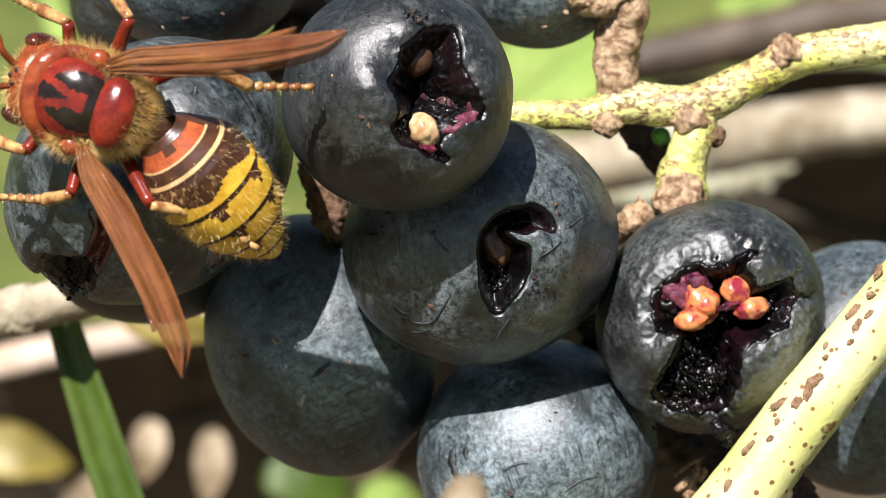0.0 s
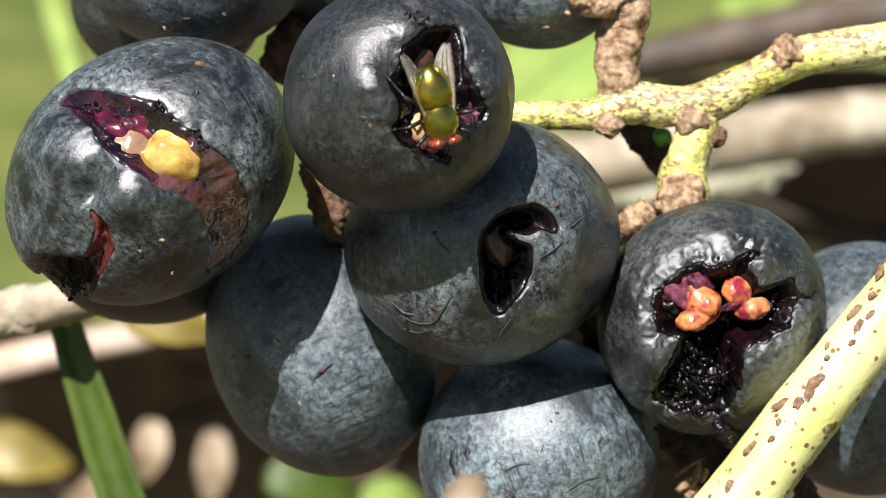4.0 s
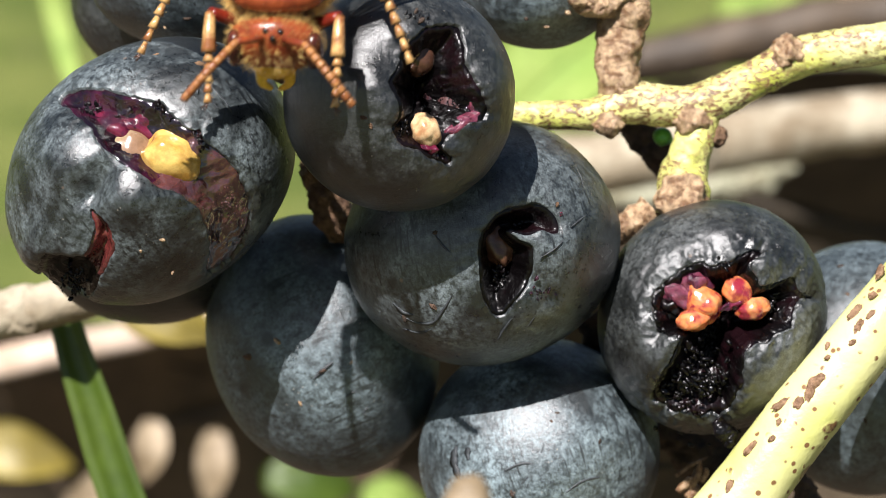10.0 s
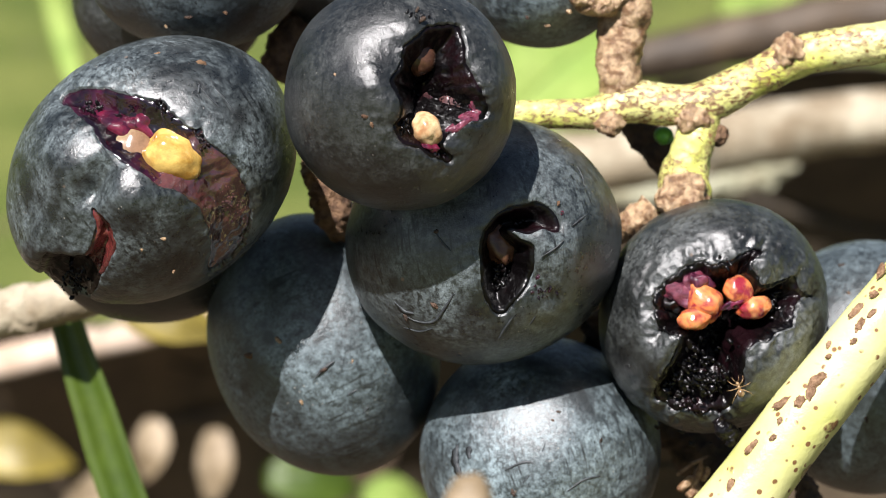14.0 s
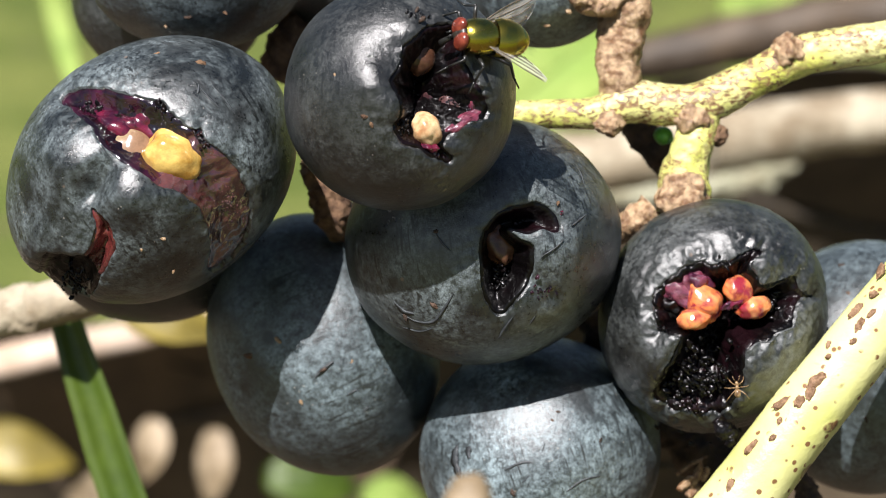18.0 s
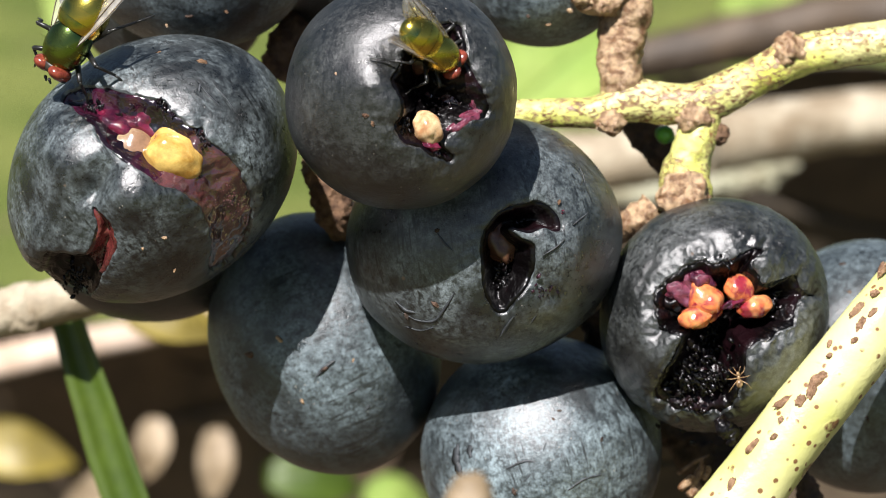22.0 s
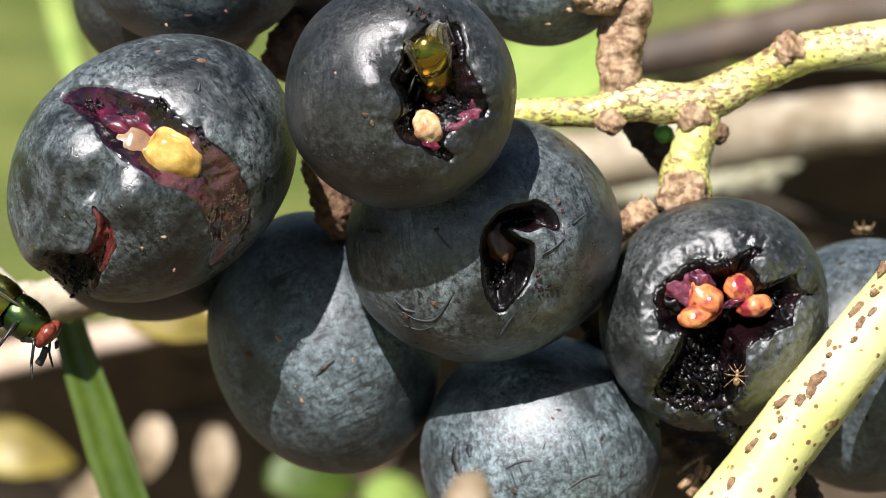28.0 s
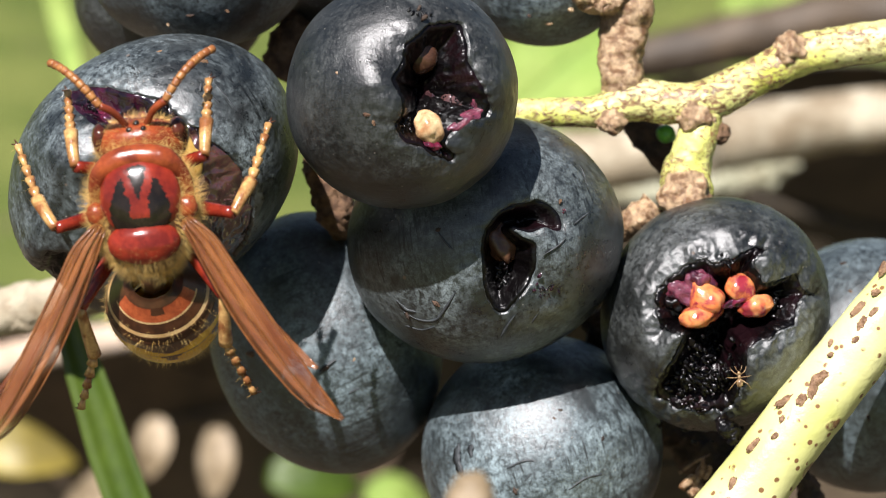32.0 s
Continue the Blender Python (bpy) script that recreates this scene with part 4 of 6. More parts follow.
stalk("corky_stalk", [(0.00892, 0.002, 0.0178) + (0.0007,), (0.01095, 0.003, 0.01719) + (0.00094,), (0.01341, 0.004, 0.0184) + (0.00102,)], BARK_PALE, "brown corky twig over a grape", "stem", 0.4, 900, 11)
stalk("dead_twig", [(0.01624, 0.014, -0.01258) + (0.00156,), (0.01877, 0.014, -0.0151) + (0.0018,), (0.02129, 0.014, -0.01847) + (0.00195,), (0.02381, 0.014, -0.02184) + (0.00195,)], DARK_TWIG, "dark dried stalk behind the torn grape", "stem", 0.35, 600, 12)
stalk("dead_twig", [(0.02512, 0.008, -0.01545) + (0.00062,), (0.02614, 0.008, -0.01749) + (0.00078,), (0.02675, 0.008, -0.01994) + (0.00078,)], DARK_TWIG, "crumbling dark dried twig", "stem", 0.5, 900, 13)
stalk("twig_tip", [(0.00127, -0.058, -0.0105) + (0.00016,), (0.00127, -0.058, -0.01069) + (0.00062,), (0.00116, -0.058, -0.0113) + (0.00105,), (0.00082, -0.058, -0.01267) + (0.00109,), (0.00043, -0.056, -0.0145) + (0.00102,)], STRAW, "pale dry twig tip near the lens", "twig", 0.25, 500, 14)
for k, (a, b, r) in enumerate((((0.01678, 0.006, -0.01723), (0.01757, 0.005, -0.01621), 0.00027), ((0.01767, 0.006, -0.01698), (0.01822, 0.005, -0.01491), 0.00023), ((0.01676, 0.008, -0.01627), (0.0189, 0.007, -0.01488), 0.00012), ((0.0184, 0.006, -0.0165), (0.01862, 0.005, -0.01553), 0.0002), ((0.01739, 0.006, -0.01771), (0.01819, 0.006, -0.0169), 0.00031))):
    stalk("dry_scrap", [a + (r,), tuple((p + q) / 2 + 0.0002 for p, q in zip(a, b)) + (r * 1.1,), b + (r * 0.4,)], BARK_PALE, "pale dry scrap of stalk under a grape", "debris", 0.4, 1500, 20 + k, 12, 5)
drip = stalk("dried_skin", [(0.01857, -0.002, -0.01162) + (0.00039,), (0.01915, -0.002, -0.01239) + (0.00059,), (0.01953, -0.002, -0.01301) + (0.00047,), (0.0193, -0.002, -0.01347) + (0.0002,)], ROT, "black wet shred of skin hanging from a grape", "debris", 0.5, 1800, 30, 20, 10)
for k, (at, long, wide) in enumerate((((0.02769, -0.00464, -0.00426), 0.75, 0.42), ((0.0279, -0.0052, -0.00519), 0.6, 0.4), ((0.02747, -0.00529, -0.00621), 0.42, 0.25), ((0.02584, -0.00456, -0.00643), 0.3, 0.2), ((0.02577, -0.00499, -0.00721), 0.25, 0.2), ((0.02502, -0.00521, -0.00883), 0.85, 0.5), ((0.02456, -0.00526, -0.00963), 0.6, 0.4),
                                      ((0.02279, -0.0046, -0.01035), 0.9, 0.32), ((0.02385, -0.00519, -0.01024), 0.5, 0.4), ((0.02628, -0.00515, -0.0099), 0.7, 0.3), ((0.02648, -0.00455, -0.01111), 0.55, 0.35), ((0.0225, -0.00506, -0.01153), 0.32, 0.22), ((0.02202, -0.00521, -0.01266), 0.35, 0.22), ((0.02064, -0.00476, -0.01334), 0.75, 0.3),
                                      ((0.02156, -0.00528, -0.01535), 0.4, 0.3), ((0.02884, -0.00478, -0.00304), 0.4, 0.28), ((0.02948, -0.00393, -0.00149), 0.6, 0.3), ((0.02866, -0.00522, -0.00436), 0.5, 0.25), ((0.02346, -0.00498, -0.01408), 0.28, 0.2), ((0.0192, -0.00508, -0.0159), 0.6, 0.3), ((0.02069, -0.00531, -0.01625), 0.45, 0.25))):
    v, f = ball((long * 0.00085, wide * 0.00085, 0.00009), 16, 22, (0, 0, 0), 0.5, 2.2, 40 + k)
    scab = link_mesh("scab", v, f, SCAB, shoot, "brown scab on the shoot")
    scab.matrix_basis = pose(*at, 90, 0, 0) @ pose(0, 0, 0, 0, 0, 52 + 25 * math.sin(k * 2.4))



# ---- behind the bunch ----
s = 60.0
ground = link_mesh("ground", [(x, y, 0.02 * noise.noise(Vector((x, y, 0)) * 2) if abs(x) + abs(y) < 8 else 0) for y in np.linspace(-s, s, 61) for x in np.linspace(-s, s, 61)], grid_faces(61, 61, False), GROUND)
tagged(ground, "sunlit green grassy ground, far below and blurred", "ground", kind="structure")


def leaf(name, at, length, width, turn, mat, label, category="leaf", bend=0.3, seed=0):
    """A curved leaf with thickness: a midrib fold, a pointed tip and a wavy edge."""
    rows, cols, v = 16, 9, []
    for side in (0, 1):
        for i in range(rows + 1):
            u = i / rows
            w = width * 0.5 * math.sin(math.pi * min(1, 0.06 + 0.94 * u) ** 0.8) ** 0.8
            for j in range(cols):
                k = 2 * j / (cols - 1) - 1
                z = -bend * length * (u - 0.5) ** 2 * 2 + 0.25 * w * abs(k) + 0.06 * width * noise.noise(Vector((u * 4, k * 2, seed * 3.1)))
                v.append(((u - 0.5) * length, k * w, z - side * 0.0006))
    top = [q for q in grid_faces(rows + 1, cols, False)]
    off = (rows + 1) * cols
    f = top + [tuple(i + off for i in q[::-1]) for q in top]
    ring = [i * cols for i in range(rows + 1)] + [rows * cols + j for j in range(1, cols)] + [i * cols + cols - 1 for i in range(rows - 1, -1, -1)] + list(range(cols - 2, 0, -1))
    for a, b in zip(ring, ring[1:] + ring[:1]):
        f.append((b, a, a + off, b + off))
    ob = link_mesh(name, v, f, mat)
    ob.matrix_world = BASE @ pose(*at, *turn)
    rib = [((i / 8 - 0.5) * length, 0, -bend * length * (i / 8 - 0.5) ** 2 * 2 + 0.0002, 0.018 * width * (1.2 - i / 8)) for i in range(9)]
    rv, rf = tube(rib, 3, 8)
    link_mesh("midrib", rv, rf, mat, ob)
    return tagged(ob, label, category)


def cane(points, mat, label, seed=0, lump=0.12, name="cane", category="branch", freq=120):
    v, f = tube(points, 10, 18, lump, freq, seed)
    ob = link_mesh(name, v, f, mat)
    ob.matrix_world = BASE
    return tagged(ob, label, category)


def ribbon(points, mat, label, name="grass_blade", category="grass", fold=0.35, thick=0.0004):
    """A long blade with a folded midrib, along points (x, y, z, half width)."""
    path = spline(points, 8)
    v, n = [], len(path)
    for i, q in enumerate(path):
        d = Vector(path[min(i + 1, n - 1)][:3]) - Vector(path[max(i - 1, 0)][:3])
        side = Vector((d.z, 0, -d.x)).normalized()
        c = Vector(q[:3])
        for k, y in ((-1, 0), (-0.5, fold * 0.6), (0, fold), (0.5, fold * 0.6), (1, 0)):
            v.append(c + side * q[3] * k + Vector((0, y * q[3], 0)))
        for k, y in ((1, 0), (0.5, fold * 0.6), (0, fold), (-0.5, fold * 0.6), (-1, 0)):
            v.append(c + side * q[3] * k + Vector((0, y * q[3] + thick, 0)))
    f = grid_faces(n, 10)
    f += [tuple(range(10))[::-1], tuple((n - 1) * 10 + j for j in range(10))]
    ob = link_mesh(name, v, f, mat)
    ob.matrix_world = BASE
    return tagged(ob, label, category)


near_cane = cane([(-0.04709, 0.03, -0.00679) + (0.00195,), (-0.03807, 0.028, -0.00564) + (0.00195,), (-0.0325, 0.027, -0.00458) + (0.00195,), (-0.02801, 0.027, -0.00346) + (0.00187,), (-0.02068, 0.03, -0.00132) + (0.00187,), (-0.01225, 0.034, -0.00042) + (0.0018,)], CANE, "grey woody cane behind the bunch", 1, 0.1)
ribbon([(-0.03120, 0.031, -0.00380) + (0.00110,), (-0.03075, 0.031, -0.00545) + (0.00124,), (-0.02970, 0.031, -0.00910) + (0.00146,), (-0.02833, 0.031, -0.01322) + (0.00168,), (-0.02718, 0.031, -0.01688) + (0.00180,), (-0.02520, 0.031, -0.02250) + (0.00184,)], GRASS, "green grass blade hanging behind the bunch", fold=0.8)
ribbon([(-0.07411, 0.198, -0.01861) + (0.00219,), (-0.06263, 0.198, -0.01599) + (0.0023,), (-0.05362, 0.198, -0.01402) + (0.00207,), (-0.04346, 0.2024, -0.01219) + (0.00199,), (-0.03071, 0.209, -0.00835) + (0.00187,)], PINK_STRAW, "pale bleached straw blade, blurred", "dry_grass", "straw", -0.3)
pale_cane = cane([(0.00951, 0.198, 0.01120) + (0.0044,), (0.02591, 0.198, 0.01300) + (0.0046,), (0.04279, 0.2024, 0.01590) + (0.0046,), (0.05872, 0.209, 0.01880) + (0.0045,), (0.08572, 0.209, 0.02060) + (0.0044,)], CANE, "pale grey cane crossing behind the stem", 3)
# wide dark cane that stands in for a diagonal band of shade
cane([(0.0225, 0.308, 0.0325) + (0.0026,), (0.0388, 0.308, 0.0357) + (0.0044,), (0.0547, 0.308, 0.0390) + (0.0050,), (0.0706, 0.308, 0.0422) + (0.0050,), (0.0990, 0.308, 0.0465) + (0.0048,)], BROWN_SHADE_LEAF, "cane coloured dark for a band of shade", 4)
lichened = cane([(0.01548, 0.25, 0.0083) + (0.00109,), (0.03413, 0.25, 0.00895) + (0.00141,), (0.04812, 0.25, 0.01082) + (0.00172,), (0.05465, 0.25, 0.01268) + (0.00141,), (0.05838, 0.25, 0.01362) + (0.00031,)], LICHEN, "short lichened twig, blurred", 5)
for k, at in enumerate(((0.0400, 0.2490, 0.0100), (0.0468, 0.2488, 0.0110), (0.0530, 0.2490, 0.0124))):
    node(lichened, at, 0.0019, LICHEN, "pale lichen tuft", 60 + k, 0.7, "lichen")
node(pale_cane, (0.0350, 0.1985, 0.0147), 0.0050, CANE, "swollen knot on the cane", 64, 0.15)
node(near_cane, (-0.0335, 0.0272, -0.0048), 0.0021, CANE, "swollen knot on the cane", 65, 0.15)
# big dark leaves, turned from the sun, fill in for the shaded backdrop
leaf("dead_leaf", (0.07236, 0.286, 0.00414), 0.0827, 0.0827, (135, 10, 15), SHADE_LEAF, "curled dead leaf coloured dark to stand for shade", seed=1)
leaf("dead_leaf", (0.05673, 0.308, 0.00434), 0.0762, 0.0610, (135, -10, -20), SHADE_LEAF, "curled dead leaf coloured dark to stand for shade", seed=2)
leaf("dead_leaf", (-0.07234, 0.33, -0.0375), 0.1159, 0.1005, (138, 15, 10), SHADE_LEAF, "large brown dead leaf darkened for shade, blurred", seed=3)
leaf("dead_leaf", (-0.0417, 0.308, -0.03059), 0.0839, 0.0839, (136, -15, -10), BROWN_SHADE_LEAF, "brown dead leaf darkened for shade, blurred", seed=4)
leaf("dead_leaf", (-0.0918, 0.374, -0.03112), 0.0950, 0.0633, (136, -5, 0), BROWN_SHADE_LEAF, "brown dead leaf darkened for shade, blurred", seed=12)
leaf("dead_leaf", (-0.02123, 0.352, -0.04027), 0.0782, 0.0548, (138, 5, -10), SHADE_LEAF, "dead leaf coloured dark for shade, blurred", seed=13)
leaf("yellow_leaf", (-0.0762, 0.286, -0.03628), 0.0210, 0.0105, (75, 12, 5), YELLOW_LEAF, "small yellowed leaf, blurred", seed=5)
leaf("straw_leaf", (-0.05027, 0.264, -0.03457), 0.0111, 0.0062, (80, 100, 0), STRAW, "pale straw flake, blurred", seed=6)
leaf("straw_leaf", (-0.03938, 0.264, -0.03746), 0.0133, 0.0062, (80, 95, 0), STRAW, "pale straw flake, blurred", seed=7)
leaf("straw_leaf", (-0.06105, 0.264, -0.04227), 0.0148, 0.0059, (80, 140, 0), STRAW, "pale straw flake, blurred", seed=8)
leaf("young_leaf", (0.06283, 0.33, 0.04966), 0.0185, 0.0124, (70, -20, 20), LEAF_LIGHT, "leaf-shaped bright green patch, blurred", seed=9)
leaf("straw_leaf", (0.08107, 0.308, 0.04509), 0.0183, 0.0122, (80, 60, 0), STRAW, "pale straw flake, blurred", seed=10)
leaf("young_leaf", (-0.02264, 0.286, -0.04134), 0.0180, 0.0105, (70, 10, 20), GRASS, "leaf-shaped bright green patch, blurred", seed=11)
leaf("young_leaf", (-0.00849, 0.286, -0.04437), 0.0120, 0.0075, (70, 10, 20), LEAF_LIGHT, "leaf-shaped bright green patch, blurred", seed=14)
ribbon([(-0.06489, 0.242, 0.04768) + (0.00172,), (-0.0626, 0.242, 0.0367) + (0.00183,), (-0.05941, 0.2376, 0.02726) + (0.00148,), (-0.05682, 0.2332, 0.01891) + (0.00078,)], LEAF_LIGHT, "pale green grass blade, blurred")
# the same shade-coloured leaves, close behind the grapes
leaf("dead_leaf", (0.01068, 0.048, -0.00588), 0.045, 0.030, (138, 5, -10), SHADE_LEAF, "dead leaf coloured dark for shade behind the grapes", seed=15)
leaf("dead_leaf", (-0.00725, 0.052, -0.00599), 0.024, 0.018, (138, 5, 30), BROWN_SHADE_LEAF, "brown dead leaf darkened for shade behind the grapes", seed=16)
leaf("dead_leaf", (0.02061, 0.06, -0.01973), 0.030, 0.022, (138, -5, 10), SHADE_LEAF, "dead leaf coloured dark for shade behind the grapes", seed=17)

leaf("yellow_leaf", (-0.03149, 0.12, -0.00774), 0.012, 0.007, (75, 20, 5), YELLOW_LEAF, "yellowed leaf edge under the split grape", seed=18)
# pale leaf added to stand in for brighter sunlit grass beyond the stem
leaf("young_leaf", (0.02353, 0.3, 0.03602), 0.034, 0.022, (60, -35, 20), LEAF_LIGHT, "leaf-shaped bright green patch, blurred", seed=21)



# ---- insects: x to the head, y to its left, z to its back ----
def bug(x, y, z, heading, pitch=0, roll=0):
    """The pose of an insect in the bunch's frame: heading in the plane across the lens, nose down by pitch, leaning by roll."""
    return BASE @ pose(x, y, z, 90) @ pose(0, 0, 0, roll, pitch, heading)


def mm(*v):
    return tuple(x * 0.001 for x in v)


def limb(points, radius, end, cols=8, steps=5):
    k = len(points) - 1
    return tube([mm(*p) + ((radius + (end - radius) * i / k) * 0.001,) for i, p in enumerate(points)], steps, cols)


def hair(parent, name, roots, length, width, seed=0, label="golden hair", lean=(-0.4, 0, 0)):
    """Short tapering hairs on (place, normal) roots."""
    rnd = random.Random(seed)
    v, f = [], []
    for p, n in roots:
        d = (n + Vector((rnd.uniform(-0.5, 0.5), rnd.uniform(-0.5, 0.5), rnd.uniform(-0.5, 0.5))) + Vector(lean)).normalized()
        s = d.orthogonal().normalized()
        t = d.cross(s)
        k = len(v)
        v += [p + s * width, p - s * width * 0.5 + t * width * 0.8, p - s * width * 0.5 - t * width * 0.8, p + d * length * rnd.uniform(0.5, 1.2)]
        f += [(k, k + 1, k + 3), (k + 1, k + 2, k + 3), (k + 2, k, k + 3)]
    return tagged(link_mesh(name, v, f, HAIR, parent, label, False), kind="stuff")


def skin_roots(radii, centre, count, seed, keep):
    rnd = random.Random(seed)
    out = []
    while len(out) < count:
        n = Vector((rnd.gauss(0, 1), rnd.gauss(0, 1), rnd.gauss(0, 1))).normalized()
        if keep(n):
            out.append((Vector((n.x * radii[0], n.y * radii[1], n.z * radii[2])) + Vector(centre), n))
    return out


def wing_mesh(length, profile, camber, rows=22, cols=16, ripple=0.3):
    """A thin wing from its root along -x; profile(u) gives its front and back edge."""
    v = []
    for side in (0, 1):
        for i in range(rows + 1):
            u = i / rows
            a, b = profile(u)
            for j in range(cols):
                k = j / (cols - 1)
                v.append((-u * length, a + (b - a) * k, camber * math.sin(math.pi * k) * (0.3 + u) + ripple * camber * (math.sin(k * 17 + u * 3) + 1.2 * noise.noise(Vector((u * 4, k * 5, length * 900)))) * min(1, u * 5) - side * 0.00003))
    top = grid_faces(rows + 1, cols, False)
    off = (rows + 1) * cols
    f = top + [tuple(i + off for i in q[::-1]) for q in top]
    ring = [i * cols for i in range(rows + 1)] + [rows * cols + j for j in range(1, cols)] + [i * cols + cols - 1 for i in range(rows - 1, -1, -1)] + list(range(cols - 2, 0, -1))
    for a, b in zip(ring, ring[1:] + ring[:1]):
        f.append((b, a, a + off, b + off))
    return v, f


def make_hornet():
    h = thing("hornet", BASE, "large red-brown and yellow hornet with amber wings", "hornet")
    # thorax
    v, f = ball(mm(3.9, 2.75, 2.5), 26, 40, (0, 0, 0), 0.03, 3, 1)
    link_mesh("thorax", v, f, CHITIN_BROWN, h, "dark brown thorax")
    # shield on the back, black with red stripes
    v, f = ball(mm(2.45, 2.35, 1.15), 90, 140, mm(0.75, 0, 1.7), 0.02, 3, 2)
    idx = []
    for q in f:
        c = sum((Vector(v[i]) for i in q), Vector()) / 4 * 1000
        c = c + Vector((0, 0.14 * noise.noise(c * 3.5) + 0.06 * noise.noise(c * 9), 0))
        gap = max(0.0, 0.30 * (c.x - 0.45))
        oval = ((c.x - 0.3) / 2.3) ** 2 + (c.y / (1.75 - 0.20 * c.x)) ** 2
        red = oval > 1 or (gap < abs(c.y) < gap + 0.52 and c.x > -0.5)
        idx.append(1 if red else 0)
    link_mesh("shield", v, f, None, h, "black shield with red stripes", True, [CHITIN_BLACK, CHITIN_RED], idx)
    v, f = ball(mm(1.35, 2.15, 1.05), 24, 40, mm(-1.85, 0, 1.66), 0.03, 3, 3)
    link_mesh("scutellum", v, f, CHITIN_RED, h, "glossy red plate")
    v, f = tube([mm(0.4, 2.7, 0.6) + (0.0004,), mm(1.9, 2.4, 1.1) + (0.0006,), mm(2.8, 1.5, 1.55) + (0.00075,), mm(3.1, 0, 1.7) + (0.00075,), mm(2.8, -1.5, 1.55) + (0.00075,),
                 mm(1.9, -2.4, 1.1) + (0.0005,), mm(0.4, -2.7, 0.6) + (0.0004,)], 12, 20, 0.08, 600, 2)
    link_mesh("collar", v, f, CHITIN_TAWNY, h, "tawny collar")
    for y in (1, -1):
        v, f = ball(mm(0.70, 0.6, 0.55), 12, 16, mm(0.0, 2.65 * y, 1.35), 0.1, 3, 4)
        link_mesh("wing_base", v, f, CHITIN_TAWNY, h)
    fuzz = skin_roots(mm(3.9, 2.8, 2.5), (0, 0, 0), 6500, 3, lambda n: n.x < -0.42 or abs(n.y) > 0.66 or n.x > 0.80)
    hair(h, "hair", fuzz, 0.0008, 0.000011, 4)
    # head
    v, f = ball(mm(1.5, 2.75, 2.2), 24, 36, mm(4.5, 0, 0.2), 0.03, 3, 5)
    head = link_mesh("head", v, f, CHITIN_TAWNY, h, "tawny head")
    head.matrix_basis = pose(*mm(-0.5, 0, -0.5), 0, 10, 0)
    v, f = ball(mm(0.75, 1.35, 1.25), 18, 24, mm(5.35, 0, -0.85), 0.04, 3, 6)
    link_mesh("face_plate", v, f, CHITIN_YELLOW, head, "yellow face")
    for y in (1, -1):
        v, f = ball(mm(0.95, 0.62, 1.5), 20, 24, mm(4.95, 2.25 * y, 0.25), 0, 3, 7)
        link_mesh("eye", v, f, EYE_DARK, head, "dark brown eye")
        v, f = limb([(5.3, 0.75 * y, -1.7), (5.7, 0.8 * y, -2.4), (5.8, 0.25 * y, -3.0)], 0.45, 0.15)
        link_mesh("mandible", v, f, CHITIN_YELLOW, head, "yellow jaw")
        v, f = ball(mm(0.2, 0.2, 0.2), 8, 12, mm(4.9, 0.42 * y, 2.2), 0, 3, 8)
        link_mesh("small_eye", v, f, CHITIN_BLACK, head)
    v, f = ball(mm(0.2, 0.2, 0.2), 8, 12, mm(5.3, 0, 2.05), 0, 3, 8)
    link_mesh("small_eye", v, f, CHITIN_BLACK, head)
    hair(head, "hair", skin_roots(mm(1.6, 2.6, 2.15), mm(4.5, 0, 0.2), 1500, 8, lambda n: n.z > -0.4), 0.0006, 0.000011, 9)
    hair(h, "hair", skin_roots(mm(3.5, 3.05, 2.1), mm(0.4, 0, 0.2), 1800, 12, lambda n: n.z > -0.2 and (abs(n.y) > 0.72 or n.x > 0.8)), 0.0009, 0.000012, 13, "golden hair", (0.2, 0, 0.3))
    for y in (1, -1):
        v, f = join(limb([(5.0, 0.6 * y, 0.5), (5.8, 1.2 * y, 1.3), (6.2, 1.9 * y, 1.6)], 0.2, 0.24))
        a = link_mesh("antenna", v, f, CHITIN_TAWNY, h, "tawny antenna")
        for i in range(10):
            u0, u1 = i / 10, (i + 1) / 10 - 0.012
            arc = lambda u: (6.2 + 4.4 * u - 1.5 * u * u, (1.9 + 2.9 * u) * y, 1.6 + 0.4 * u - 2.2 * u * u)
            v, f = limb([arc(u0), arc((u0 + u1) / 2), arc(u1)], 0.23, 0.27, 8, 2)
            link_mesh("antenna_segment", v, f, ANTENNA, a)
    # abdomen, hinged behind the thorax
    v, f = limb([(0.9, 0, 0), (0, 0, 0), (-0.6, 0, 0)], 0.7, 0.8)
    belly = link_mesh("abdomen", v, f, CHITIN_BROWN, h, "banded yellow and brown abdomen")
    belly.matrix_basis = pose(*mm(-4.0, 0, -0.3))
    length = 11.2
    girth = lambda u: 3.35 * min(1, (0.42 + 2.3 * u) ** 0.9 if u < 0.27 else 1) * (1 - max(0, (u - 0.42) / 0.60) ** 2.1 * 0.93)
    cuts = [0, 0.2, 0.41, 0.59, 0.75, 0.89, 1.0]
    cols = 64
    for s in range(6):
        u0, u1 = cuts[s], cuts[s + 1]
        rows = 22
        v, idx = [], []
        for i in range(rows + 1):
            t = i / rows
            u = u0 + (u1 - u0) * t * (1.05 if s < 5 else 1)
            r = max(0.05, girth(min(u, 1)) * (1 + 0.035 * t - 0.01) * (0.96 if i == 0 else 1)) * (0.85 if s == 0 and t < 0.1 else 1)
            for j in range(cols):
                b = 2 * math.pi * j / cols
                v.append(mm(-length * u - 0.3, r * math.sin(b), r * 0.92 * math.cos(b)))
        f = grid_faces(rows + 1, cols)
        if s == 5:
            v.append(mm(-length - 0.5, 0, 0))
            f += [(rows * cols + j, rows * cols + (j + 1) % cols, len(v) - 1) for j in range(cols)]
